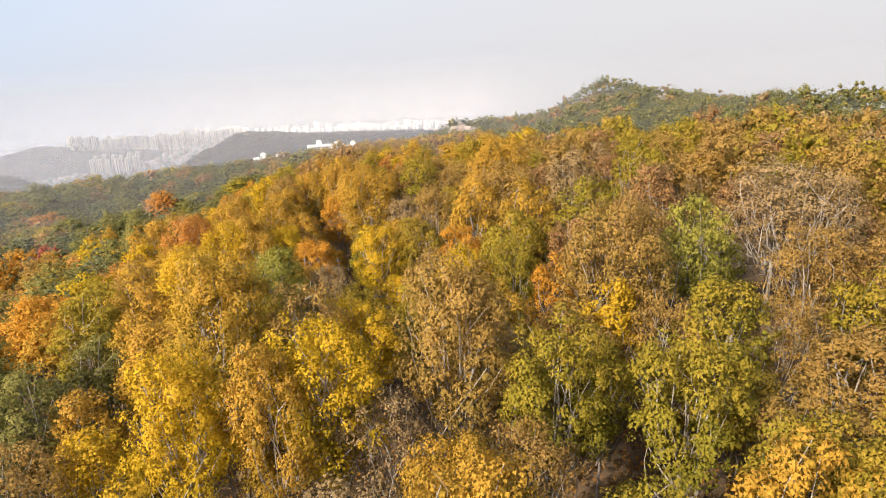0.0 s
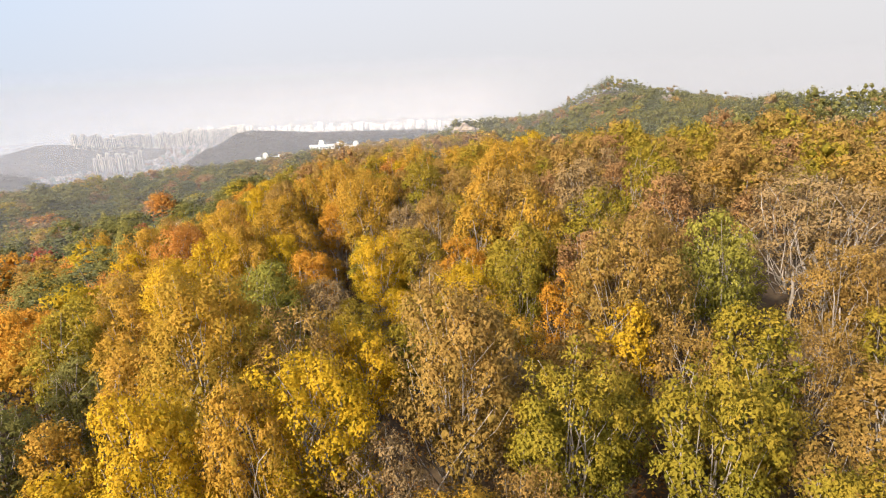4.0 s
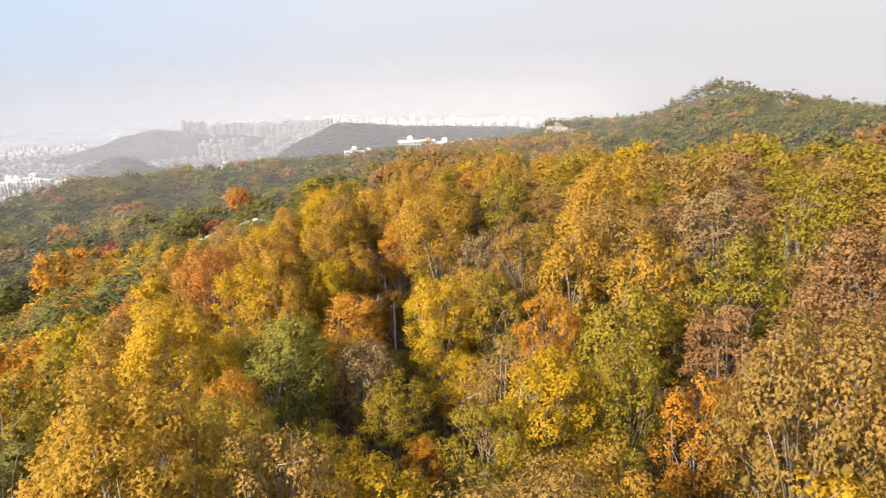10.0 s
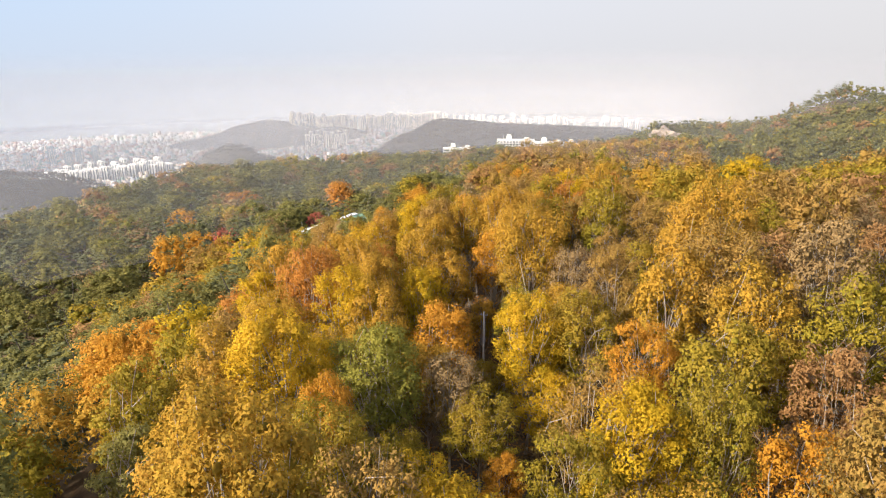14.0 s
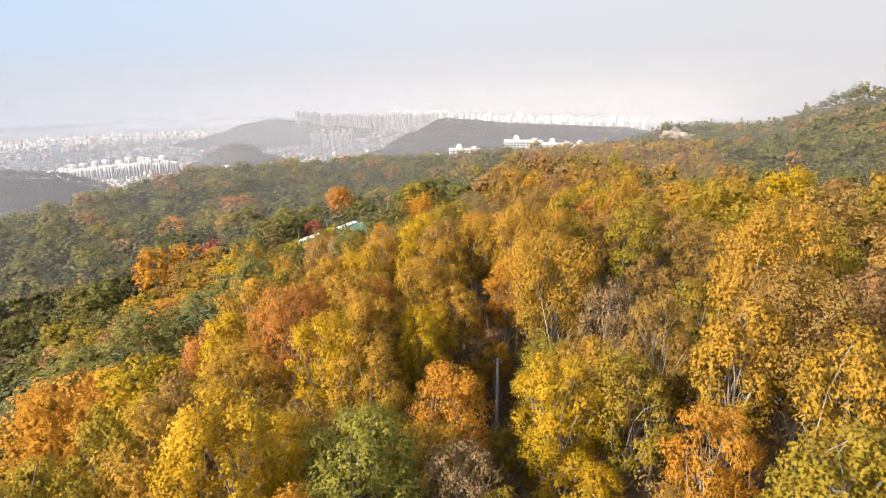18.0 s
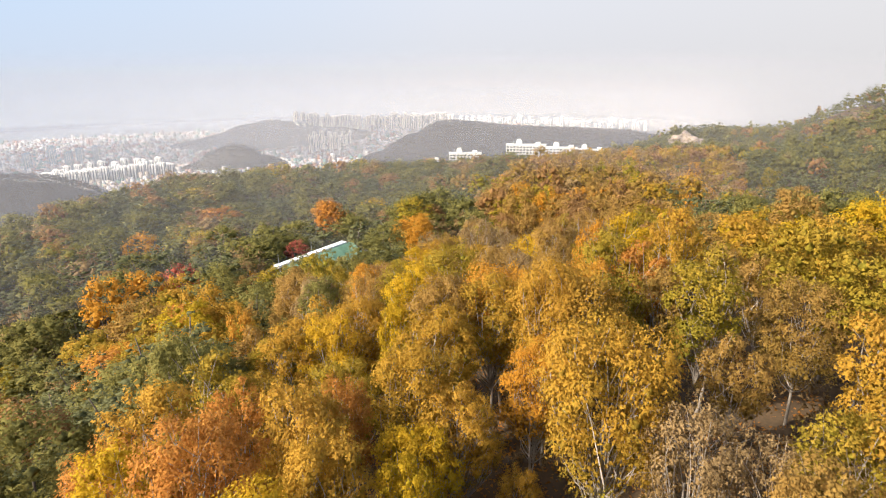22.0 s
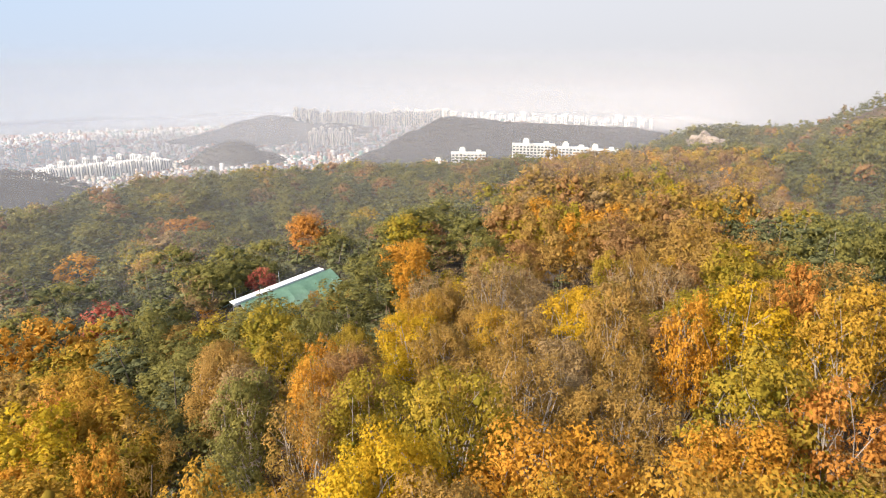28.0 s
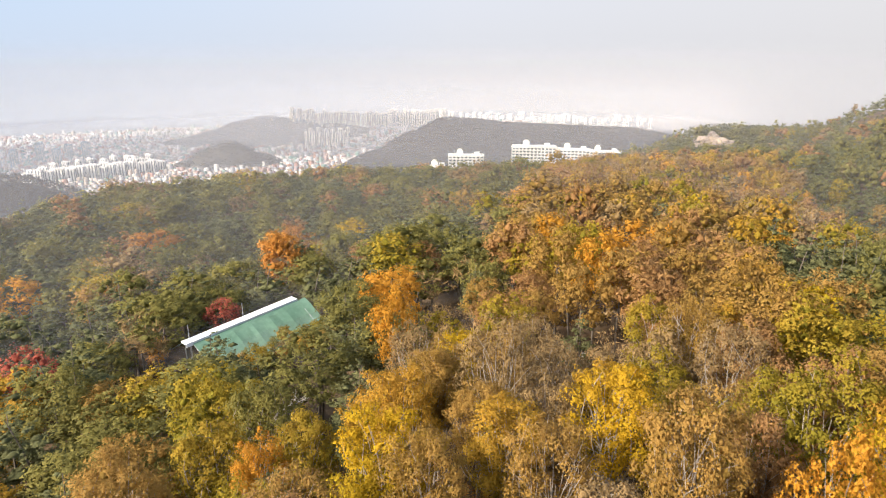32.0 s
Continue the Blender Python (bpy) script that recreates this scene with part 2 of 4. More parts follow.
def tube_part(name, path, radius, mat, parent, sides=8, label=""):
    radius = np.broadcast_to(radius, (len(path),))
    v, f = tube(path, radius, sides)
    ob = mesh_object(name, v, f, mat, smooth=True)
    ob.parent = parent
    return tagged(ob, label)


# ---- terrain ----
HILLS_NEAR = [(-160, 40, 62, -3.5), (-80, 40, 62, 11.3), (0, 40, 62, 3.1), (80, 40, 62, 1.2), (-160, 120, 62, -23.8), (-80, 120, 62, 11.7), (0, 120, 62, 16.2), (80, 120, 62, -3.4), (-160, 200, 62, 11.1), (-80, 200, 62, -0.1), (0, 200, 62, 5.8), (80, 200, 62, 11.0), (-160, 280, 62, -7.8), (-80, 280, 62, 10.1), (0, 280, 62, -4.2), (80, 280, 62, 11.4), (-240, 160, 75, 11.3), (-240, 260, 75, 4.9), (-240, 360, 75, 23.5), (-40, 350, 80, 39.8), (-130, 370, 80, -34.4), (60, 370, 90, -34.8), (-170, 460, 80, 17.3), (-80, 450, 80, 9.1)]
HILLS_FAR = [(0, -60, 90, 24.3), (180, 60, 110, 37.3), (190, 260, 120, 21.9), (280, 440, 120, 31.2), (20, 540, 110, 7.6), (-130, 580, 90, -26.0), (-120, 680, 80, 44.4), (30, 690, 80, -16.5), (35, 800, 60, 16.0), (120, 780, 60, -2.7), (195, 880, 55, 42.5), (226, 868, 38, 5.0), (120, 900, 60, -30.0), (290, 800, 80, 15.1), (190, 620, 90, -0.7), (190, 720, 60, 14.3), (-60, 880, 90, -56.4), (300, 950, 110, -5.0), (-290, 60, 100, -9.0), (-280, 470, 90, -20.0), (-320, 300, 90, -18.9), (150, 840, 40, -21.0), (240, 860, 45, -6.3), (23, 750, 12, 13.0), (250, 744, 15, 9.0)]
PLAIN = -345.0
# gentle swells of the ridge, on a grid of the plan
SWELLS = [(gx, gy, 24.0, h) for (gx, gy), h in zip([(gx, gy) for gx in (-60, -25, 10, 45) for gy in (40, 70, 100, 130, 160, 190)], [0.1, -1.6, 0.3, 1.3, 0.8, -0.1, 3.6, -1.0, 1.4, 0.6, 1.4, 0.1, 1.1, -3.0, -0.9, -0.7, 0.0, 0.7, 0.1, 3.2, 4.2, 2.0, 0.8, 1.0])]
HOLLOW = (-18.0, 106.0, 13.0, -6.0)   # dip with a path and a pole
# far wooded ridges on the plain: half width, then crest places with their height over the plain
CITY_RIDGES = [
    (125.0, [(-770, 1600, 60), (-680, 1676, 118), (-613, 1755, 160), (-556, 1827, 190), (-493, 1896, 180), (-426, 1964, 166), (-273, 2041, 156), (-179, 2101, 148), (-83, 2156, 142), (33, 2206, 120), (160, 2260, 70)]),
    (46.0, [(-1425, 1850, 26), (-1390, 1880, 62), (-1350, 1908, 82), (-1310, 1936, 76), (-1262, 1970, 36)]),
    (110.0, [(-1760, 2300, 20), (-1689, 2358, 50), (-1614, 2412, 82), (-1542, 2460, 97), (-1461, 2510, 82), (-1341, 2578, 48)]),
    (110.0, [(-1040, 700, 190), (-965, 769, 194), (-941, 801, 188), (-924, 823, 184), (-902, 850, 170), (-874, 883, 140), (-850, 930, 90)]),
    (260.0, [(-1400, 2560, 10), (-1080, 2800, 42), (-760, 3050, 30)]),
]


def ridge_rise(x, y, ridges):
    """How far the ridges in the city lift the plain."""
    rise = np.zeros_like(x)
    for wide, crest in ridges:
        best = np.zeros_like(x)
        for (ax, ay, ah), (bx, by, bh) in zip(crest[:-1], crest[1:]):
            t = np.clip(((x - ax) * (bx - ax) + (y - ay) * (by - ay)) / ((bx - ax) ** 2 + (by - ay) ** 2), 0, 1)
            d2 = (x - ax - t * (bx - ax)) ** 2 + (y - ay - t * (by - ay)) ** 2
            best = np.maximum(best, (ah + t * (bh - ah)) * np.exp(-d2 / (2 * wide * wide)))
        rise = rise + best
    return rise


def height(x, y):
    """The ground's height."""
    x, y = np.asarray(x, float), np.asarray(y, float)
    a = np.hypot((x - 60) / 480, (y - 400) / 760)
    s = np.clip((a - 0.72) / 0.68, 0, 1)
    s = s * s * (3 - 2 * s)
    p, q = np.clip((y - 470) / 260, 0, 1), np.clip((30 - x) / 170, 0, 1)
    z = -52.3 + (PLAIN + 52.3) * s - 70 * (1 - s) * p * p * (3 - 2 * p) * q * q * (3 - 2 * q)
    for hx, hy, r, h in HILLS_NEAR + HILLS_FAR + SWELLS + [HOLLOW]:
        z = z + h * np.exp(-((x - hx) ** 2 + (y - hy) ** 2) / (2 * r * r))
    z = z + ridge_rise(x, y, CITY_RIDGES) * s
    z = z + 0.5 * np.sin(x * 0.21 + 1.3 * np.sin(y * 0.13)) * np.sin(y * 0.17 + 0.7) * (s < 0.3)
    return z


def graded(low, high, step, far):
    inner = np.arange(low, high + 0.1, step)
    out, d, a, b = [], step, low, high
    left, right = [], []
    while a > -far or b < far:
        d *= 1.22
        a, b = a - d, b + d
        left.append(max(a, -far))
        right.append(min(b, far))
    return np.unique(np.concatenate([left, inner, right]))


gx = np.unique(np.concatenate([graded(-420, 460, 8, 5500), np.arange(-2300, -425, 24.0)]))
gy = np.unique(np.concatenate([graded(-60, 1060, 8, 5500), np.arange(1070, 2700, 24.0)]))
X, Y = np.meshgrid(gx, gy)
gi, gj = np.meshgrid(np.arange(len(gy) - 1), np.arange(len(gx) - 1), indexing="ij")
w = len(gx)
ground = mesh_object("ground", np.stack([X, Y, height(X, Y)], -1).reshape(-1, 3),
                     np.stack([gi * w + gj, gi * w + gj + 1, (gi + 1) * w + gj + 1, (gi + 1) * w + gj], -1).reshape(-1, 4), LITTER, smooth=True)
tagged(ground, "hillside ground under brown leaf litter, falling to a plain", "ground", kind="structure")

# ---- backdrop of hazy sky ----


def arc_sheet(name, radius, low, high, start, end, mat, steps=60, pleat=0.0):
    """An upright sheet on an arc round the hill, plain or finely pleated; angles clockwise from +y."""
    a = np.radians(np.linspace(start, end, steps + 1))
    r = radius + pleat * (np.arange(steps + 1) % 2)
    ring = np.stack([-40 + r * np.sin(a), 100 + r * np.cos(a)], -1)
    v = np.concatenate([np.column_stack([ring, np.full(steps + 1, z)]) for z in (low, high)])
    j, n = np.arange(steps), steps + 1
    return mesh_object(name, v, np.stack([j, j + 1, n + j + 1, n + j], -1), mat, smooth=not pleat)


def backdrop_material():
    m = bpy.data.materials.new("hazy_sky")
    m.use_nodes = True
    nodes, links = m.node_tree.nodes, m.node_tree.links
    geo, sep = nodes.new("ShaderNodeNewGeometry"), nodes.new("ShaderNodeSeparateXYZ")
    links.new(geo.outputs["Position"], sep.inputs[0])
    across, up = nodes.new("ShaderNodeMapRange"), nodes.new("ShaderNodeMapRange")
    links.new(sep.outputs["X"], across.inputs[0])
    across.inputs[1].default_value, across.inputs[2].default_value = -3500, 1250
    links.new(sep.outputs["Z"], up.inputs[0])
    up.inputs[1].default_value, up.inputs[2].default_value = -330, 440
    low = ramp(nodes, [(0.59, 0.64, 0.74), (0.68, 0.67, 0.69), (0.665, 0.64, 0.645)])
    top = ramp(nodes, [(0.50, 0.68, 0.92), (0.70, 0.74, 0.83), (0.73, 0.725, 0.745)])
    for r in (low, top):
        links.new(across.outputs[0], r.inputs[0])
    mix = nodes.new("ShaderNodeMix")
    mix.data_type = "RGBA"
    links.new(up.outputs[0], mix.inputs["Factor"])
    links.new(low.outputs[0], mix.inputs["A"])
    links.new(top.outputs[0], mix.inputs["B"])
    em = nodes.new("ShaderNodeEmission")
    links.new(mix.outputs["Result"], em.inputs["Color"])
    em.inputs["Strength"].default_value = 0.485
    links.new(em.outputs[0], nodes["Material Output"].inputs["Surface"])
    return m


tagged(arc_sheet("backdrop", 3750, -420, 470, -66, 58, backdrop_material()), "pale hazy sky over the far plain", "sky", kind="structure")


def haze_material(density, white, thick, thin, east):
    """A see-through sheet painted pale in place of haze; it thins out upwards."""
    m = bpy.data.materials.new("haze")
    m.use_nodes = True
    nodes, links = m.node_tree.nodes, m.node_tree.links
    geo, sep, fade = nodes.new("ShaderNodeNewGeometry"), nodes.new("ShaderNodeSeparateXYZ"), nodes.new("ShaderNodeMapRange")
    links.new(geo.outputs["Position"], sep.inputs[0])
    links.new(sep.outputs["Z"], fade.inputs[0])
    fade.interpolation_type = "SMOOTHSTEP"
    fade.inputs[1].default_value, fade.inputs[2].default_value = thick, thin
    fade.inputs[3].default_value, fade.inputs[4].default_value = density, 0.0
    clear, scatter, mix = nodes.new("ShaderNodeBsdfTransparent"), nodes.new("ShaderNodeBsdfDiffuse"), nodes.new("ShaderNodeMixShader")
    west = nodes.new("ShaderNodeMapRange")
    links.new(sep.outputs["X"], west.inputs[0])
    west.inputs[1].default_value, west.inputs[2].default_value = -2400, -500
    # the haze's tint is painted on: bluish in the west, pinkish in the east
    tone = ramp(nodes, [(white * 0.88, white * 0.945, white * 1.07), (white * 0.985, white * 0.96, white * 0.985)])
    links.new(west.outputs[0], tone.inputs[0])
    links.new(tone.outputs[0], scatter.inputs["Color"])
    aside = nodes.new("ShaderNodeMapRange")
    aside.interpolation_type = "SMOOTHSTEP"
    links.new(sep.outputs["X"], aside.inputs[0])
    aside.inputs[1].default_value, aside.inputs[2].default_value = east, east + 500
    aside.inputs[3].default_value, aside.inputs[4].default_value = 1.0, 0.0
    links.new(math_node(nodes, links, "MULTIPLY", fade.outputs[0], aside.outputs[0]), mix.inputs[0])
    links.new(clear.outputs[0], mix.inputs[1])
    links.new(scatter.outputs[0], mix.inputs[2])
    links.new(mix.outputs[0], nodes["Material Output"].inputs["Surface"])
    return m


def haze_sheet(near, mat, low, high, slope=13.0, start=-66, end=60, steps=72):
    """A sheet that rises gently away from the hill, all round the view."""
    a = np.radians(np.linspace(start, end, steps + 1))
    rings = [np.stack([-40 + r * np.sin(a), 100 + r * np.cos(a), np.full(len(a), z)], -1) for r, z in ((near, low), (near + (high - low) / math.tan(radians(slope)), high))]
    j, n = np.arange(steps), steps + 1
    return mesh_object("haze_sheet", np.concatenate(rings), np.stack([j + 1, j, n + j, n + j + 1], -1), mat, smooth=True)


# sheets added to imitate haze in the air, over the slopes and the city
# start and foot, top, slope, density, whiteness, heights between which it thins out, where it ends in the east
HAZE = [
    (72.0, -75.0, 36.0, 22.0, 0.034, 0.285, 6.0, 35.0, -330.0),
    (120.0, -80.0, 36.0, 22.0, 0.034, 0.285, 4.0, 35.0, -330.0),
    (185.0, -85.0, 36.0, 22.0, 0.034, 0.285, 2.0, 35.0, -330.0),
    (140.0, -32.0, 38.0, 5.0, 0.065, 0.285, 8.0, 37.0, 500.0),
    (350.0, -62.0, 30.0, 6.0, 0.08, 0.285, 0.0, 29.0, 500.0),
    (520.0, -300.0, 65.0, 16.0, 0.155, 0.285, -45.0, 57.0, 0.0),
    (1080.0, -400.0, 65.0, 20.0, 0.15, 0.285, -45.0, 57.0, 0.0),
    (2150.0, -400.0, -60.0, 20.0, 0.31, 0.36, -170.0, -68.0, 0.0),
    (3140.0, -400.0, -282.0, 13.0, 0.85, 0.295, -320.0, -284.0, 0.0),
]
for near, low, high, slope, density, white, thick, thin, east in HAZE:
    tagged(haze_sheet(near, haze_material(density, white, thick, thin, east), low, high, slope), "thin pale haze hanging over the far city", "haze", kind="structure")

# ---- trees ----


def unit(rng, n):
    v = rng.normal(size=(n, 3))
    return v / (np.linalg.norm(v, axis=1, keepdims=True) + 1e-9)


def unit_of(v):
    return v / (np.linalg.norm(v, axis=1, keepdims=True) + 1e-9)


def leaves(rng, at, out, round_out, length, width, droop, ruffle=0.9, folded=True):
    """A pointed leaf (or a spray of them) at each place, lying on the crown's surface and drooping: vertices, triangles, normals."""
    n = len(at)
    up = unit_of(out + unit(rng, n) * ruffle)
    d = unit(rng, n) + out * 0.25 + np.array([0, 0, -droop])
    d -= up * (d * up).sum(1, keepdims=True) * 0.8
    d = unit_of(d)
    s = unit_of(np.cross(up, d))
    size = rng.uniform(0.65, 1.4, (n, 1))
    d, s, lift = d * length * size, s * width * size * 0.5, up * width * size * 0.16
    soft = unit_of(round_out + (unit(rng, n) + out) * 0.30)
    if folded:
        v = np.stack([at, at + d * 0.45 - s + lift, at + d, at + d * 0.45 + s + lift], 1).reshape(-1, 3)
        k = np.arange(n)[:, None, None] * 4
        return v, (k + np.array([(0, 1, 2), (0, 2, 3)])).reshape(-1, 3), np.repeat(soft, 4, 0)
    v = np.stack([at + s + d * 0.15, at - s, at + d], 1).reshape(-1, 3)
    k = np.arange(n)[:, None, None] * 3
    return v, (k + np.array([(0, 1, 2)])).reshape(-1, 3), np.repeat(soft, 3, 0)


OCT_V = np.array([(1, 0, 0), (0, 1, 0), (-1, 0, 0), (0, -1, 0), (0, 0, 1), (0, 0, -1)], float)
OCT_F = np.array([(0, 1, 4), (1, 2, 4), (2, 3, 4), (3, 0, 4), (1, 0, 5), (2, 1, 5), (3, 2, 5), (0, 3, 5)])


def split_once(v, f):
    """A sphere of triangles with each one split in four."""
    v, cut, out = [tuple(p) for p in v], {}, []
    for a, b, c in f.tolist():
        m = []
        for p, q in ((a, b), (b, c), (c, a)):
            key = (min(p, q), max(p, q))
            if key not in cut:
                mid = np.add(v[p], v[q])
                cut[key] = len(v)
                v.append(tuple(mid / np.linalg.norm(mid)))
            m.append(cut[key])
        out += [(a, m[0], m[2]), (m[0], b, m[1]), (m[2], m[1], c), tuple(m)]
    return np.array(v), np.array(out)


BALL_V, BALL_F = split_once(OCT_V, OCT_F)


def foliage(rng, lobes, n, length, width, droop, flat=0.95, folded=True, core=0.5, below=0.25, tufts=7, heart=(0, 0, 8.0), upward=0.25, smooth_core=False):
    """Leaves gathered in tufts over the lobes of a crown, with dark gaps between and darkened lumps within: vertices,
    triangles, tint, normals.
    """
    lobes = np.asarray(lobes)
    share = lobes[:, 3] ** 2
    lot = max(len(lobes), int(len(lobes) * tufts))
    of = np.concatenate([np.arange(len(lobes)), rng.choice(len(lobes), lot - len(lobes), p=share / share.sum())])
    way = unit(rng, lot)
    way[:, 2] = np.abs(way[:, 2]) * np.where(rng.random(lot) < below, -1, 1)
    spot = lobes[of, :3] + way * (lobes[of, 3] * rng.uniform(0.66, 1.02, lot))[:, None] * [1, 1, flat]
    wide = lobes[of, 3] * rng.uniform(0.26, 0.55, lot)
    pick = rng.choice(lot, n, p=wide ** 2 / (wide ** 2).sum())
    out = unit(rng, n)
    out[:, 2] = np.where(rng.random(n) < 0.7, np.abs(out[:, 2]), out[:, 2])
    at = spot[pick] + out * (wide[pick] * rng.uniform(0.35, 1.15, n))[:, None] * [1, 1, flat * 1.1]
    crown_out = unit_of(unit_of(at - np.asarray(heart)) + [0, 0, upward])
    round_out = unit_of(crown_out * 0.45 + way[pick] * 0.45 + out * 0.6)
    v, f, soft = leaves(rng, at, unit_of(out + way[pick] * 0.6), round_out, length, width, droop, 0.9 if folded else 0.5, folded)
    corners = 4 if folded else 3
    hue, own = rng.uniform(0.05, 0.85, len(lobes)), rng.uniform(0, 0.45, lot)
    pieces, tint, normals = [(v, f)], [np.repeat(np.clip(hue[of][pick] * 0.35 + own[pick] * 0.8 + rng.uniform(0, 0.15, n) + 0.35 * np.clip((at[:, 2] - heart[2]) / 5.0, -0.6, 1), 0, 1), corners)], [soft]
    lump_v, lump_f = (BALL_V, BALL_F) if smooth_core else (OCT_V, OCT_F)
    # lumps filling the lobes take the ramp's dark end: inner shade put into colour
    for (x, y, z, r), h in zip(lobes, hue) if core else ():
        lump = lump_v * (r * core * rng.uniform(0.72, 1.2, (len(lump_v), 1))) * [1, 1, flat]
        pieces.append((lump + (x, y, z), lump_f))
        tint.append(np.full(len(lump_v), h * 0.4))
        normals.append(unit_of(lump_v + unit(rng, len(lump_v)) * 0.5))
    return joined(pieces), np.concatenate(tint), np.concatenate(normals)


def bent(rng, a, b, n=4, sag=0.12):
    a, b = np.asarray(a, float), np.asarray(b, float)
    t = np.linspace(0, 1, n)[:, None]
    bow = rng.normal(size=3) * np.linalg.norm(b - a) * sag
    return a + (b - a) * t + np.sin(t * math.pi) * bow


def broadleaf(seed, n, length, width, tall=21.0, wide=4.6, droop=0.5, lobes=26, branches=True, folded=True, core=0.5, tufts=6, low=0.36, smooth_core=False, plump=1.0):
    """Arrays of a deciduous tree, its crown a lopsided dome of boughs from low * tall upwards: (trunk), (branches), (crown), tint and normals of the crown's vertices."""
    rng = np.random.default_rng(seed)
    base, heart, rise = tall * low, tall * (1 + low) / 2, tall * (1 - low) / 2
    lean, phase = rng.uniform(0.10, 0.24), rng.uniform(0, 6.28)
    lobe = []
    for i in range(lobes):
        up = 0.94 - 1.62 * (i + rng.uniform(0.1, 0.9)) / lobes
        a = i * 2.39996 + rng.uniform(-0.35, 0.35)
        reach = rng.uniform(0.60, 0.84) / plump ** 0.5 * (1 + lean * math.sin(2 * a + phase) * (1 - abs(up)))
        ring = math.sqrt(max(0.03, 1 - up * up)) * (1 if up > -0.2 else 0.86)
        lobe.append((math.cos(a) * ring * wide * reach, math.sin(a) * ring * wide * reach, heart + up * rise * rng.uniform(0.74, 0.92) / plump ** 0.3, wide * rng.uniform(0.24, 0.38) * plump))
    lobe = np.array(lobe)
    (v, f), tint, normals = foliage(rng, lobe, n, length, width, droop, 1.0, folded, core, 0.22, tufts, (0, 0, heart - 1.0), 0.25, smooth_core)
    trunk = tube(bent(rng, (0, 0, -0.6), (rng.normal() * 0.3, rng.normal() * 0.3, heart), 5, 0.03), np.linspace(0.22, 0.08, 5), 7)
    limbs = []
    if branches:
        for k, (x, y, z, r) in enumerate(lobe):
            start = np.array((0, 0, base * 0.8 + (z - base) * rng.uniform(0.05, 0.45)))
            limbs.append(tube(bent(rng, start, (x * 1.05, y * 1.05, z + r * (0.9 if k % 3 == 0 else 0.4)), 5), np.linspace(0.095, 0.022, 5), 4))
            w2 = unit(rng, 1)[0]
            w2[2] = abs(w2[2])
            limbs.append(tube(bent(rng, np.array([x, y, z]) * 0.75 + start * 0.25, np.array([x, y, z]) + w2 * r * 1.1, 3), [0.035, 0.022, 0.008], 3))
    return trunk, (joined(limbs) if limbs else None), (v, f), tint, normals


def pine(seed, n, length, width, tall=16.0, wide=3.8, branches=True, folded=True, tiers=6, arms=5):
    """A red pine: a bent trunk with flat pads of needles in tiers."""
    rng = np.random.default_rng(seed)
    pads = []
    for i in range(tiers):
        z = tall * (0.45 + 0.55 * i / (tiers - 1))
        reach = wide * (1.05 - 0.8 * (i / (tiers - 1)) ** 1.3)
        for k in range(arms if i < tiers - 1 else 1):
            a = k * 6.283 / arms + i * 0.9 + rng.uniform(-0.3, 0.3)
            r = reach * rng.uniform(0.45, 0.85) if i < tiers - 1 else 0
            pads.append((math.cos(a) * r, math.sin(a) * r, z + rng.uniform(-0.5, 0.5), max(0.6, reach * rng.uniform(0.34, 0.5))))
    pads = np.array(pads)
    (v, f), tint, normals = foliage(rng, pads, n, length, width, -0.2, 0.42 if n > 1200 else 0.55, folded, 0.6 if n > 1200 else 0.78, 0.1, 5, (0, 0, tall * 0.45), 0.6)
    trunk = tube(bent(rng, (0, 0, -0.6), (rng.normal() * 0.4, rng.normal() * 0.4, tall * 0.97), 6, 0.04), np.linspace(0.2, 0.04, 6), 7)
    limbs = [tube(bent(rng, (0, 0, z - 0.5), (x, y, z), 3), [0.06, 0.04, 0.015], 4) for x, y, z, r in pads] + [tube([(0, 0, pads[:, 2].min() - 0.8), (0, 0, pads[:, 2].max() - 0.3)], [0.07, 0.03], 5)] if branches else []
    return trunk, (joined(limbs) if limbs else None), (v, f), tint, normals


def bare(seed, tall=15.0, wide=3.6, leaf_count=160):
    """A tree that has lost nearly all its leaves: forking limbs and twigs."""
    rng = np.random.default_rng(seed)
    limbs, tips = [], []
    trunk_path = bent(rng, (0, 0, -0.6), (rng.normal() * 0.5, rng.normal() * 0.5, tall * 0.6), 6, 0.05)

    def fork(p, d, size, r, level):
        end = p + d * size
        limbs.append(tube(bent(rng, p, end, 4, 0.09), np.linspace(r, r * 0.5, 4), 5 if level < 2 else 3))
        if level == 3:
            tips.append(end)
            return
        for k in range(3):
            nd = d + unit(rng, 1)[0] * 0.62 + np.array([0, 0, 0.18])
            fork(p + d * size * rng.uniform(0.55, 1.0), nd / np.linalg.norm(nd), size * rng.uniform(0.5, 0.75), r * 0.55, level + 1)

    for k in range(7):
        a = k * 2.4 + rng.uniform(-0.4, 0.4)
        p = trunk_path[2 + k % 4]
        d = np.array([math.cos(a) * 0.62, math.sin(a) * 0.62, 0.8])
        fork(p, d / np.linalg.norm(d), wide * rng.uniform(0.6, 0.9) + 0.2 * (k % 3), 0.075, 0 if k < 5 else 1)
    tips = np.array(tips)
    at = tips[rng.integers(0, len(tips), leaf_count)] + rng.normal(size=(leaf_count, 3)) * 0.3
    way = unit(rng, leaf_count)
    v, f, soft = leaves(rng, at, way, way, 0.26, 0.11, 0.6)
    return tube(trunk_path, np.linspace(0.16, 0.07, 6), 7), joined(limbs), (v, f), np.repeat(rng.random(leaf_count), 4), soft


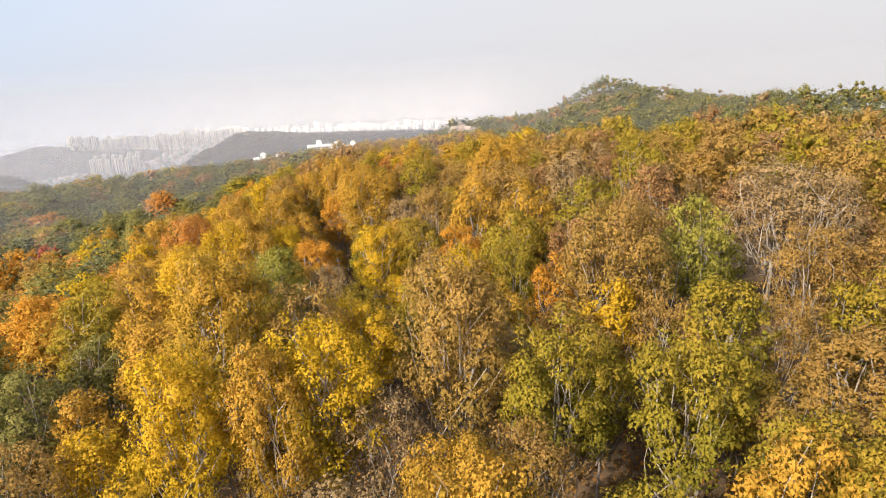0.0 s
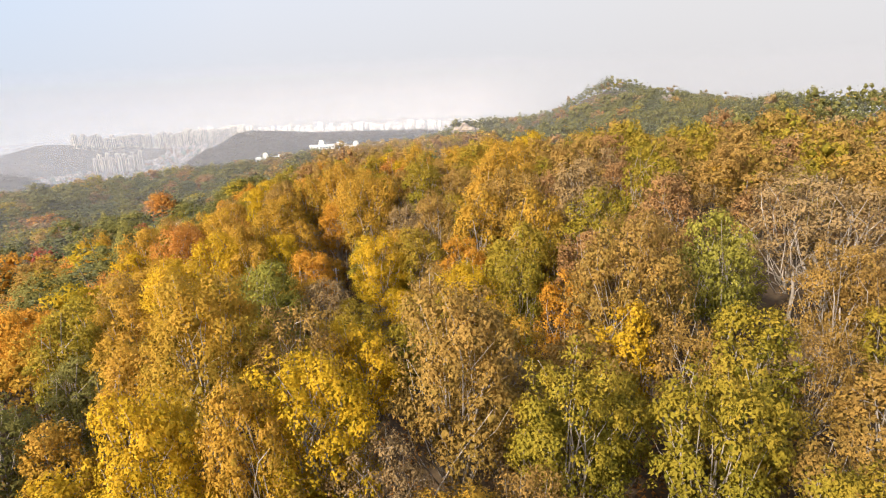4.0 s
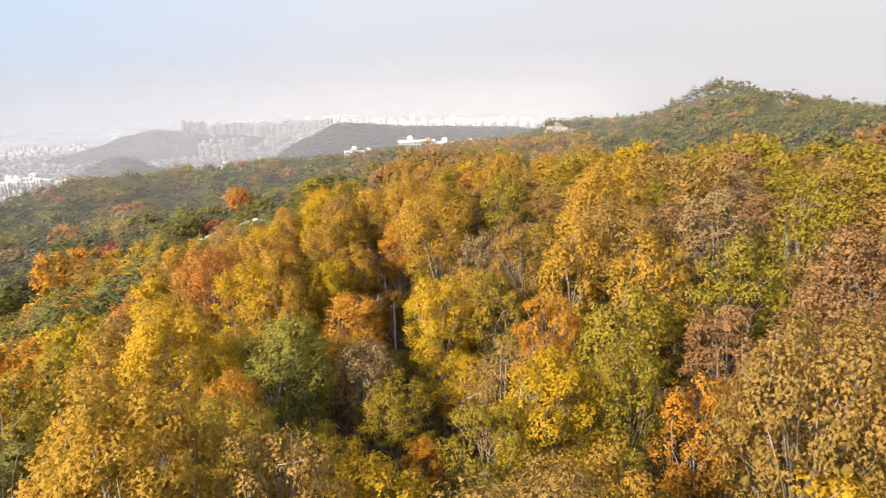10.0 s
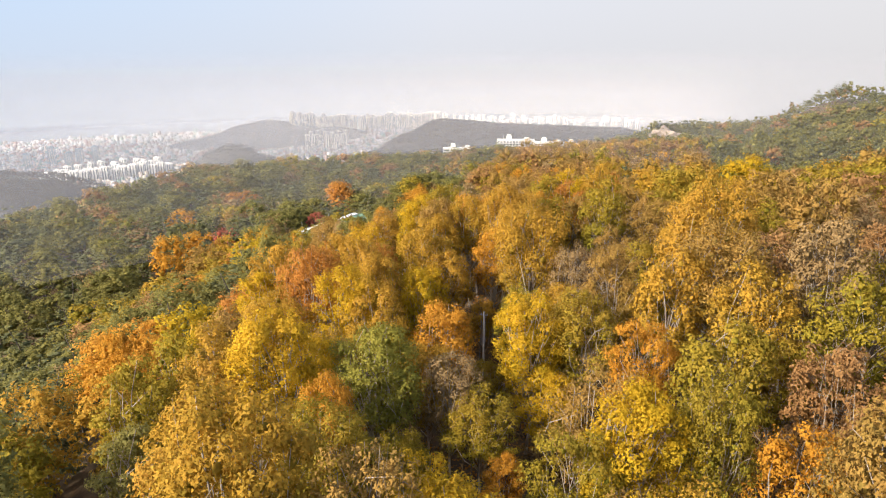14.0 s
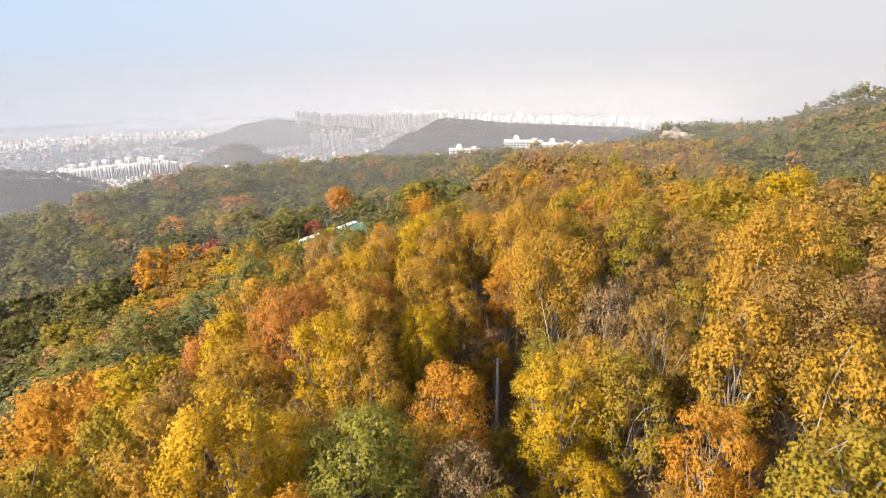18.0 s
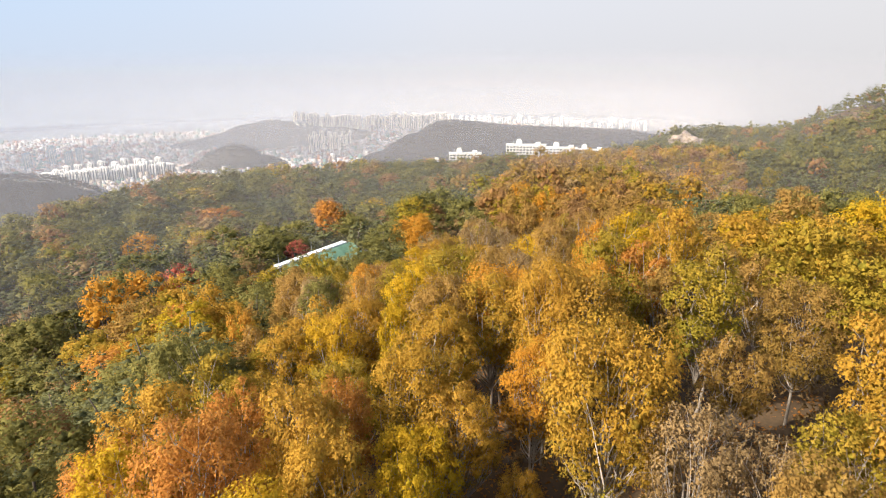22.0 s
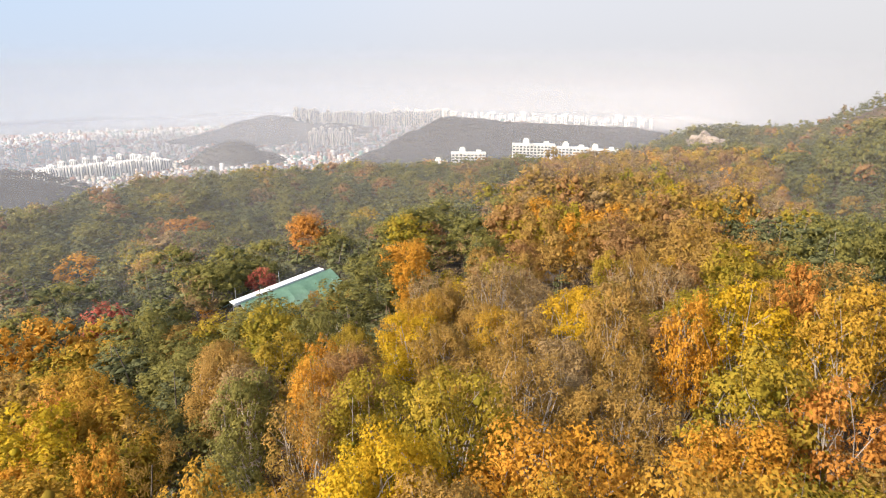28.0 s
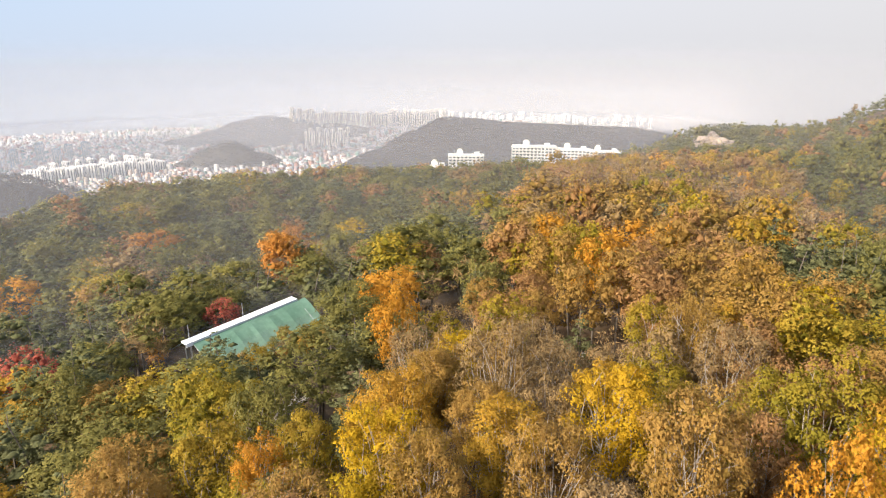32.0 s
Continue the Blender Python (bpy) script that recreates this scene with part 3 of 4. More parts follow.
def tree_thing(name, arrays, bark, leaf, label, category):
    """A tree standing at the origin: an Empty with trunk, branches and crown."""
    top = tagged(new(name), label, category, "trees on the ridge")
    trunk, limbs, crown, tint, normals = arrays
    for n, a, mat, t, soft in (("trunk", trunk, bark, None, None), ("branchwork", limbs, bark, None, None), ("crown", crown, leaf, tint, normals)):
        if a is not None:
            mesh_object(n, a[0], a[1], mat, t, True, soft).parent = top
    return top


HUE_WORDS = {"gold": "golden-brown", "yellow": "bright yellow", "olive": "yellow-green", "orange": "orange", "rust": "rust-red", "tan": "dry tan",
             "green": "sage green", "dull": "dull green", "brown": "russet brown", "pine": "dark green", "grey": "withered grey-brown", "red": "deep red", "bare_hills": "grey leafless"}
SHAPES = 5
near_broad = [broadleaf(11 + i, 16500, (0.225, 0.20)[i % 2], (0.16, 0.18)[i % 2], 21.0, 4.6, (0.8, 0.25)[i % 2], 24 + 3 * i, True, False, 0.2, 16, 0.30 + 0.03 * (i % 3), True) for i in range(SHAPES)]
aside_broad = [broadleaf(211 + i, 8400, (0.31, 0.28)[i % 2], (0.225, 0.25)[i % 2], 21.0, 4.6, (0.8, 0.25)[i % 2], 24 + 2 * i, True, False, 0.2, 15, 0.30 + 0.03 * (i % 3), True) for i in range(SHAPES)]
large_broad = [broadleaf(261 + i, 22000, (0.24, 0.22)[i % 2], (0.175, 0.19)[i % 2], 21.0, 6.0, (0.8, 0.25)[i % 2], 40, True, False, 0.2, 16, 0.28, True) for i in range(3)]
thin_broad = [broadleaf(241 + i, 7800, 0.26, 0.15, 21.0, 4.6, 1.0, 34, True, False, 0.0, 11, 0.33) for i in range(3)]
near_pine = [pine(31 + i, 4000, 0.46, 0.15, 16.0, 3.8, True, False) for i in range(2)]
near_bare = [bare(51 + i, 14.0 + i, 3.6) for i in range(3)]
STOCK = {}


def stock(kind, hue, shape):
    """The pattern of one kind of tree, made once, whose copies share its meshes; each hue has its own."""
    key = (kind, hue, shape)
    if key not in STOCK:
        if kind == "pine":
            STOCK[key] = tree_thing("pine_tree", near_pine[shape % 2], PINE_BARK, LEAF["pine"], "dark green pine with tiered pads of needles on the slope", "pine tree"), True
        elif kind == "bare":
            STOCK[key] = tree_thing("bare_tree", near_bare[shape % 3], PALE_BARK, LEAF["tan"], "nearly leafless tree with pale grey forking limbs", "bare tree"), True
        else:
            forms = {"oak": near_broad, "oak_aside": aside_broad, "large_oak": large_broad, "thin_oak": thin_broad}[kind]
            STOCK[key] = tree_thing("oak_tree", forms[shape % len(forms)], BARK, LEAF[hue], f"{HUE_WORDS[hue]} autumn oak in full leaf among its neighbours", "oak tree"), True
        return STOCK[key][0], True
    return STOCK[key][0], False


def plant(kind, hue, shape, x, y, size, turn, stretch=1.0, lift=0.0):
    m = pose(x, y, float(height(x, y)) + lift, 0, 0, turn) @ Matrix.Diagonal((size, size, size * stretch, 1))
    ob, first = stock(kind, hue, shape)
    if first:
        ob.matrix_basis = m
        return ob
    return place(ob, m)


def place(ob, m):
    made = copy_thing(ob, Matrix.Identity(4))
    made.matrix_basis = m
    return made


# the walk's line over the ridge, as places of the plan
LINE = np.array([(0, 10), (0, 27), (-12, 66), (-32, 131), (-48, 182)], float)


def off_line(x, y):
    """How far a place lies from that line."""
    p = np.stack([x, y], -1)
    best = np.full(len(p), 1e9)
    for a, b in zip(LINE[:-1], LINE[1:]):
        t = np.clip(((p - a) @ (b - a)) / ((b - a) @ (b - a)), 0, 1)
        best = np.minimum(best, np.linalg.norm(p - a - t[:, None] * (b - a), axis=1))
    return best


def patch(x, y, size, seed):
    """A smooth wandering value from 0 to 1 over the plan."""
    return 0.5 + 0.25 * (np.sin(x / size + seed) * np.cos(y / size * 1.3 - seed * 2) + np.sin((x + y) / size * 0.7 + seed * 3) + 0)


def hue_at(x, y, rng):
    """What grows at a place: pines on the slopes and the far mountain, oaks on the ridge; kinds gather in patches. In
    the east, duller hues stand in for dimmer light.
    """
    p, q = patch(x, y, 17, 1.7), patch(x, y, 9, 4.1)
    if y < 62:
        pool = (["pine", "dull", "olive"] if x < -33 else ["yellow", "yellow", "gold", "gold", "tan"] if x < -6 else ["tan", "tan", "gold", "grey"] if x < 7
                else ["olive", "olive", "gold", "tan"] if x < 27 else ["brown", "olive", "olive", "tan", "grey"])
        return pool[int(rng.integers(0, len(pool)))]
    along = min(max(((x + 80) * -54 + (y - 144) * 38) / (54 ** 2 + 38 ** 2), 0), 1)
    if math.hypot(x + 80 + 54 * along, y - 144 - 38 * along) < 10:   # a row of golden oaks across the pines
        pool = ["gold", "orange", "gold", "tan", "olive", "rust"]
        return pool[int(rng.integers(0, len(pool)))]
    if y > 585 + 60 * (p - 0.5) - 0.6 * max(0, x - 20):
        green = 0.80
    elif y < 150 and x < -54 - 0.04 * max(0, 120 - y) + 8 * (p - 0.5):
        green = 0.74
    elif x < -58 - 0.10 * max(0, 200 - y) - 0.10 * max(0, y - 200) + 12 * (p - 0.5):
        green = 0.68
    elif x > -7 + 0.75 * max(0, min(y, 350) - 285) + 10 * (p - 0.5) and y > 205:
        green = 0.86
    elif y > 250:
        green = 0.20
    else:
        green = 0.015
    if 0.55 * q + 0.45 * rng.random() < green * 0.9 + 0.02 * (green > 0.1):
        return "pine" if rng.random() < (0.55 if y < 170 else 0.75) else "dull"
    if green > 0.5:
        names, odds = ["olive", "dull", "tan", "brown", "grey"], ([0.11, 0.50, 0.08, 0.11, 0.20] if p < 0.62 else [0.08, 0.30, 0.12, 0.30, 0.20])
    elif x > 22 and y < 190:
        # dimmer light on this side put into the hues: little gold, more brown and grey
        names, odds = ["tan", "gold", "olive", "brown", "grey"], [0.28, 0.06, 0.24, 0.20, 0.22]
    elif y > 230:
        names, odds = ["tan", "gold", "orange", "brown", "grey", "olive", "yellow"], [0.34, 0.10, 0.07, 0.17, 0.19, 0.11, 0.02]
    elif x > -0.22 * y + 14:
        names, odds = ["tan", "olive", "gold", "grey", "brown", "yellow"], [0.30, 0.30, 0.14, 0.12, 0.10, 0.04]
    elif y > 140:
        names, odds = ["tan", "gold", "olive", "grey", "orange", "yellow", "brown"], [0.34, 0.15, 0.12, 0.25, 0.04, 0.03, 0.07]
    else:
        names, odds = ["gold", "tan", "olive", "yellow", "orange", "grey", "rust"], [0.42, 0.14, 0.22, 0.12, 0.06, 0.03, 0.01]
    return names[int(np.searchsorted(np.cumsum(odds), rng.random() * sum(odds)))]


rng = np.random.default_rng(5)
# trees that stand out, by what they are: x, y, width of the crown, height
STANDOUTS = {}
STANDOUTS["yellow"] = [(-52.0, 176.8, 10.0, 20.5), (9.6, 179.4, 9.4, 18.2), (-18.4, 38.1, 7.5, 21.9), (15.1, 56.5, 7.3, 18.8), (-8.2, 56.5, 8, 18.5), (-11.3, 58.8, 6.6, 18.4), (-30.2, 72.8, 9.5, 23.4), (-48.3, 85.2, 6.7, 16.5), (-7.1, 86.4, 7.6, 12.5), (-27.1, 103.6, 5.6, 20.3), (-45, 127.3, 8.3, 19.3), (-38.5, 130.1, 4.9, 21.8), (-84.5, 149.3, 12.4, 22.9), (-15.1, 167.7, 8.5, 21.9), (13, 172.4, 12.4, 20.1), (22.4, 178.4, 10.7, 22.7), (3.4, 179.8, 9.2, 20.6), (23.6, 183.3, 12.4, 21), (-32.2, 185.7, 9.3, 20.4)]
STANDOUTS["rust"] = [(-40.5, 98.6, 8.6, 22.5), (-43, 106.5, 7.4, 21), (-55.6, 105.5, 11.7, 16.7), (-35.7, 111.1, 5.4, 19.9), (-12.3, 145.8, 7.4, 20.6), (-6.2, 188, 5.9, 21.6), (-121.8, 271.3, 12.4, 26), (-126.3, 279.3, 12.4, 26)]
STANDOUTS["orange"] = [(-23.7, 69.9, 5.2, 18.3), (12.9, 70.2, 6.4, 18), (-54.7, 79.8, 8.4, 21), (1.8, 84.9, 7, 19.7), (-19.5, 89.9, 8.5, 19.6), (-61.3, 90.5, 11.8, 18.5), (-70, 92.3, 11.8, 18.6), (-20.8, 122.1, 7, 18.9), (-27.7, 138.8, 12.1, 20), (-81.1, 143.7, 8.1, 19.5), (-69.7, 144.2, 5.1, 19.9), (-53.2, 155.1, 6.3, 20.5), (-19.7, 165.7, 5.7, 23.2), (-64.8, 176.5, 6, 18.4), (-137.6, 182.5, 12.4, 25.9), (-133, 191.7, 12.4, 23.7), (-66.8, 215.6, 7.6, 22.2), (-38.4, 243.7, 8.9, 22.9), (-84.8, 248.9, 9.4, 17.1), (-50.6, 271.2, 9.6, 23.5), (-40.6, 272.7, 12.4, 19)]
STANDOUTS["tan"] = [(-25.2, 97.5, 7.0, 11.5), (10.7, 101.7, 12.4, 22.7), (-1.7, 102, 8, 23), (34.2, 48.7, 9.9, 13.5), (0.3, 45.1, 9.5, 26), (17.1, 61.9, 10.9, 26), (23.5, 119, 9.9, 23.5), (-60, 134.5, 6.7, 16.9), (-10.1, 141.6, 7.6, 18.6), (5.2, 141.6, 11, 17.8), (-72.8, 166.6, 10.6, 21.4), (-26.5, 172.4, 7.4, 22.8), (-79.7, 175.7, 9.7, 19.7)]
STANDOUTS["gold"] = [(-19.0, 83.5, 7.0, 16.0), (-20, 52.2, 9.8, 25.4), (-12, 38.3, 6.4, 22.2), (-40.8, 88.8, 9.6, 19.7), (-28, 91, 8.3, 21.4), (-31.9, 101.1, 7.6, 22.5), (-36.4, 105.1, 7.8, 22.6), (-14.2, 116.8, 12.4, 25.9), (10.8, 117.8, 12.1, 24.6), (7.9, 122.8, 8.6, 22.1), (-31.8, 124.7, 9.8, 20.3), (-21, 129, 7.3, 23.9), (-44.6, 132.1, 9.3, 20.3), (-18.9, 132.6, 12.4, 22.5), (-87.6, 157.3, 10.9, 23.9), (-41.9, 159.5, 6.4, 16.4), (-7.9, 162.7, 8, 23.1), (-99.4, 170.5, 11.2, 18.3), (-41.5, 181.9, 8.6, 18.6), (-11.1, 183.6, 4.9, 20.1)]
STANDOUTS["olive"] = [(-25.5, 85.5, 7.5, 17.0), (-12.0, 78.5, 7.0, 13.5), (-15.4, 95.5, 7.0, 10.5), (2.9, 111.7, 8.3, 18.7), (22.2, 48.5, 10, 15.4), (24.9, 53.6, 8.7, 19.6), (7.3, 70.8, 6.4, 20.3), (-4.1, 93.8, 9.1, 19.4), (1.8, 104.7, 7.2, 15.6), (-5.3, 138.7, 9.5, 21.6), (-80, 188, 10.6, 21.2)]
STANDOUTS["green"] = [(27.2, 67.7, 7.7, 22.7), (-22.4, 76.7, 9.6, 20.1), (33.4, 77.2, 7.7, 15.3)]
STANDOUTS["bare"] = [(-38.5, 168.5, 6.5, 17.0), (-33.4, 172.2, 6.5, 16.0), (-71.2, 151, 8, 22.1), (-75, 194.8, 9.3, 17.9)]
STANDOUTS["grey"] = [(41.3, 78.8, 12.4, 21.8), (43, 73.3, 12.4, 22.5), (-15.7, 80.4, 6.9, 16.5), (-45.4, 195.1, 9.3, 24)]
STANDOUTS["pine"] = [(-38.9, 223.1, 7.7, 16.4)]
# others farther off, by eye
FARTHER = {"olive": [(-124, 165.6, 13, 20)], "orange": [(-77, 240.4, 14, 19), (-34.5, 258.1, 9.8, 17), (-182.4, 244, 14, 19)], "grey": [(-65.5, 258.9, 15.2, 19)],
           "yellow": [(30.8, 215.7, 15, 20), (-136.4, 347.1, 15, 19), (-111.4, 392.4, 12.7, 18)], "rust": [(-156.4, 335.5, 17, 20), (-198.2, 309.8, 17, 20)], "tan": [(-19.7, 232.6, 13.4, 19)],
           "gold": [(-110.8, 173.8, 14.7, 19), (-129, 200.4, 10.9, 18), (-120.6, 191.6, 11.6, 18)], "red": [(-134.1, 206.9, 11.5, 18), (-112.5, 233.9, 7.5, 15)]}
MARKED = [(hue, *spot) for some in (STANDOUTS, FARTHER) for hue, spots in some.items() for spot in spots]
taken = np.array([(x, y, wide * 0.48) for hue, x, y, wide, tall in MARKED])


def scattered(x0, x1, y0, y1, step):
    nx, ny = int((x1 - x0) / step), int((y1 - y0) / (step * 0.87))
    i, j = np.meshgrid(np.arange(nx), np.arange(ny))
    x = x0 + (i + 0.5 * (j % 2)) * step + rng.uniform(-0.33, 0.33, i.shape) * step
    y = y0 + j * step * 0.87 + rng.uniform(-0.33, 0.33, i.shape) * step
    return x.ravel(), y.ravel()


GLADES = [(-32.5, 150.0, 5.0), (-14.0, 156.5, 5.0), (-48.5, 167.0, 5.0), (-4.0, 118.0, 5.0), (4.0, 126.0, 4.0), (0.0, 144.0, 6.0), (9.0, 132.0, 6.0), (-2.0, 151.0, 4.0)]
SHOWY = np.array([hue in ("yellow", "orange", "rust", "green", "red") for hue, *spot in MARKED])


def free(x, y, gap=2.1):
    """Where a tree may grow: clear of the marked ones, of the glades, and of the ground before those that stand free."""
    keep = np.ones(len(x), bool)
    for gx, gy, gr in GLADES:
        keep &= np.hypot(x - gx, y - gy) > gr
    for (tx, ty, tr), showy in zip(taken, SHOWY):
        if showy:
            keep &= np.hypot(x - tx - 0.45 * tr, y - ty + 1.6 * tr) > tr * 0.65
        keep &= np.hypot(x - tx, y - ty) > tr * 0.72 + gap
    return keep


NEAR = 31.0
x, y = scattered(-110, 70, 22, 232, 7.3)


def ahead(x, y):
    """The part of the plan that lies before the flight; the rest is woods seen by nobody."""
    return (x < 0.72 * y + 12) & (x > -1.35 * np.maximum(y - 20, 0) - 14)


PATH = np.array([(-20, 112), (-17, 98), (-14.5, 84), (-12.5, 68)], float)


def off_path(x, y):
    """How far a place lies from the footpath through the dip."""
    p = np.stack([x, y], -1)
    best = np.full(len(p), 1e9)
    for a, b in zip(PATH[:-1], PATH[1:]):
        t = np.clip(((p - a) @ (b - a)) / ((b - a) @ (b - a)), 0, 1)
        best = np.minimum(best, np.linalg.norm(p - a - t[:, None] * (b - a), axis=1))
    return best


def near_ridge(x, y):
    d = off_line(x, y)
    return (d < NEAR) | ((x > 0) & (y < 115) & (d < 57) & (x < 0.66 * y + 8)) | ((x > -0.25 * y + 8) & (d < 41) & (y > 40) & (y < 215))


right_gaps = (x > -0.22 * y + 16) & (rng.random(len(x)) < np.where((y < 80) & (x > 9), 0.10, 0.2))
sel = near_ridge(x, y) & ahead(x, y) & free(x, y) & ~right_gaps & (off_path(x, y) > 2.3)
for px, py, side in zip(x[sel], y[sel], off_line(x[sel], y[sel])):
    hue = hue_at(px, py, rng)
    kind = "pine" if hue == "pine" else "bare" if hue == "grey" and rng.random() < (0.12 if py < 80 else 0.35) else "thin_oak" if hue in ("grey", "tan") and rng.random() < 0.5 else "oak" if side < 17 else "oak_aside"
    plant(kind, hue, int(rng.integers(0, SHAPES)), px, py, rng.uniform(0.74, 0.98) * (0.62 if off_path(np.array([px]), np.array([py]))[0] < 5.0 else 1.0), rng.uniform(0, 360), rng.uniform(0.96, 1.14))
is_near = near_ridge(taken[:, 0], taken[:, 1])
for k, (hue, px, py, wide, tall) in enumerate(MARKED):
    if is_near[k]:
        kind = hue if hue in ("pine", "bare") else "thin_oak" if hue == "grey" else "oak" if off_line(taken[k:k + 1, 0], taken[k:k + 1, 1])[0] < 22 else "oak_aside"
        kind = "large_oak" if kind[:3] == "oak" and wide > 10.2 else kind
        size, usual = wide / (12.0 if kind == "large_oak" else 7.6 if hue in ("pine", "bare") else 9.2), 15.5 if hue in ("pine", "bare") else 21.0
        plant(kind, "tan" if hue == "bare" else hue, k, px, py, size, (px * 37 + py * 53) % 360, min(max(tall / usual / size, 0.7), 1.7))

# undergrowth: brown shrubs and saplings under the trees of the ridge
def shrubs():
    ux, uy = scattered(-70, 62, 24, 200, 3.9)
    keep = (off_line(ux, uy) < np.where(ux > -0.25 * uy + 8, 46, 28)) & ahead(ux, uy) & (rng.random(len(ux)) < 0.85) & (off_path(ux, uy) > 0.7)
    pieces, tints, normals = [], [], []
    low = [broadleaf(171 + i, 70, 0.5, 0.22, 3.4, 1.5, -0.3, 5, False, False, 0.0, 4) for i in range(5)]
    for px, py, pz in zip(ux[keep], uy[keep], height(ux[keep], uy[keep])):
        _, _, (v, f), tint, soft = low[int(rng.integers(0, 5))]
        pieces.append((v * rng.uniform(0.7, 1.3) + (px, py, pz), f))
        tints.append(tint)
        normals.append(soft)
    v, f = joined(pieces)
    ob = mesh_object("undergrowth", v, f, LEAF["grey"], np.concatenate(tints), True, np.concatenate(normals))
    tagged(ob, "withered brown shrubs and saplings under the ridge oaks", "shrubs", kind="stuff")


shrubs()


def fallen_leaves(count):
    lx, ly = rng.uniform(-75, 60, count), rng.uniform(24, 200, count)
    keep = (off_line(lx, ly) < np.where(lx > -0.25 * ly + 8, 46, 32)) & ahead(lx, ly)
    lx, ly = lx[keep], ly[keep]
    at = np.stack([lx, ly, height(lx, ly) + 0.05], -1)
    up = np.tile([[0.0, 0.0, 1.0]], (len(lx), 1))
    v, f, soft = leaves(rng, at, up, up, 0.42, 0.28, 0.0, 0.45, False)
    ob = mesh_object("fallen_leaves", v, f, LEAF["rust"], np.repeat(rng.random(len(lx)), 3), True, soft)
    tagged(ob, "dry brown oak leaves strewn over the forest floor", "fallen leaves", kind="stuff")


fallen_leaves(68000)

# woods past the near ridge: the same forms with fewer, larger leaves, joined by hue
close_broad = [broadleaf(61 + i, 4200, 0.32, 0.25, 18.5, 4.6, 0.6, 20, False, False, 0.34, 12) for i in range(5)]
close_pine = [pine(65 + i, 2600, 0.36, 0.20, 17.5, 3.9, False, False) for i in range(3)]
close_bare = [broadleaf(68 + i, 1100, 0.6, 0.12, 17.0, 3.8, -0.7, 18, False, False, 0.0, 7) for i in range(2)]
mid_broad = [broadleaf(71 + i, 1300, 0.46, 0.36, 17.5, 4.7, 0.3, 18, False, False, 0.5, 10, 0.3, False, 1.15) for i in range(4)]
mid_pine = [pine(81 + i, 1150, 0.50, 0.30, 16.5, 4.2, False, False, 5, 4) for i in range(3)]
mid_bare = [broadleaf(91 + i, 420, 1.0, 0.16, 14.5, 3.8, -0.7, 10, False, False, 0.3, 5) for i in range(2)]
far_broad = [broadleaf(101 + i, 560, 0.62, 0.46, 16.5, 4.7, 0.2, 14, False, False, 0.55, 9, 0.3, False, 1.3) for i in range(5)]
far_pine = [pine(111 + i, 380, 0.68, 0.40, 16.0, 4.6, False, False, 4, 3) for i in range(4)]
dim_broad = [broadleaf(151 + i, 150, 0.95, 0.7, 16.5, 4.8, 0.2, 9, False, False, 0.68, 6, 0.3, False, 1.6) for i in range(5)]
dim_pine = [pine(161 + i, 120, 1.05, 0.62, 16.0, 4.8, False, False, 4, 3) for i in range(4)]
rear_broad = [broadleaf(121 + i, 20, 2.2, 1.7, 15.0, 4.8, 0.2, 4, False, False, 0.8, 3) for i in range(4)]
rear_pine = [pine(131 + i, 20, 2.2, 1.4, 15.0, 4.4, False, False, 3, 2) for i in range(3)]
woods = {}


def grow(stockset, hue, xs, ys, sizes, turns, stretches, leaf_rng):
    """Adds trees of one hue to the joined woods."""
    zs = height(xs, ys)
    for px, py, pz, s, a, st in zip(xs, ys, zs, sizes, turns, stretches):
        trunk, _, (v, f), tint, soft = stockset[int(leaf_rng.integers(0, len(stockset)))]
        c, n = math.cos(a), math.sin(a)
        m = np.array([[c * s, -n * s, 0], [n * s, c * s, 0], [0, 0, s * st]])
        own = leaf_rng.uniform(-0.25, 0.25)
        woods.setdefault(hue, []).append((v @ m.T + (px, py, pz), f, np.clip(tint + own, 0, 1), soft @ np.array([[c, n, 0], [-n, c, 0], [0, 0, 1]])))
        if stockset[0][2][0].shape[0] > 1200:
            woods.setdefault("wood", []).append((trunk[0] @ m.T + (px, py, pz), trunk[1]))


FORMS = {"close": (close_broad, close_pine, close_bare), "mid": (mid_broad, mid_pine, mid_bare), "far": (far_broad, far_pine, far_broad), "dim": (dim_broad, dim_pine, dim_broad), "rear": (rear_broad, rear_pine, rear_broad)}


def form_of(hue, reach):
    return FORMS[reach][1 if hue == "pine" else 2 if hue in ("grey", "bare") else 0]


def forest(x, y, reach):
    hues = [hue_at(a, b, rng) for a, b in zip(x, y)]
    for hue in sorted(set(hues)):
        k = np.array([h == hue for h in hues])
        n = int(k.sum())
        size, stretch = rng.uniform(0.95, 1.3, n), rng.uniform(0.82, 1.08, n)
        spreading = (x[k] < -62) | (y[k] > 560)   # older, broader crowns on the slope and the mountain
        size, stretch = np.where(spreading, size * 1.28, size), np.where(spreading, stretch * 0.76, stretch)
        stretch = np.where((x[k] > -112) & (x[k] < -62) & (y[k] > 178) & (y[k] < 262), stretch * 0.9, stretch)   # younger trees round the court
        grow(form_of(hue, reach), hue, x[k], y[k], size, rng.uniform(0, 6.28, n), stretch, rng)


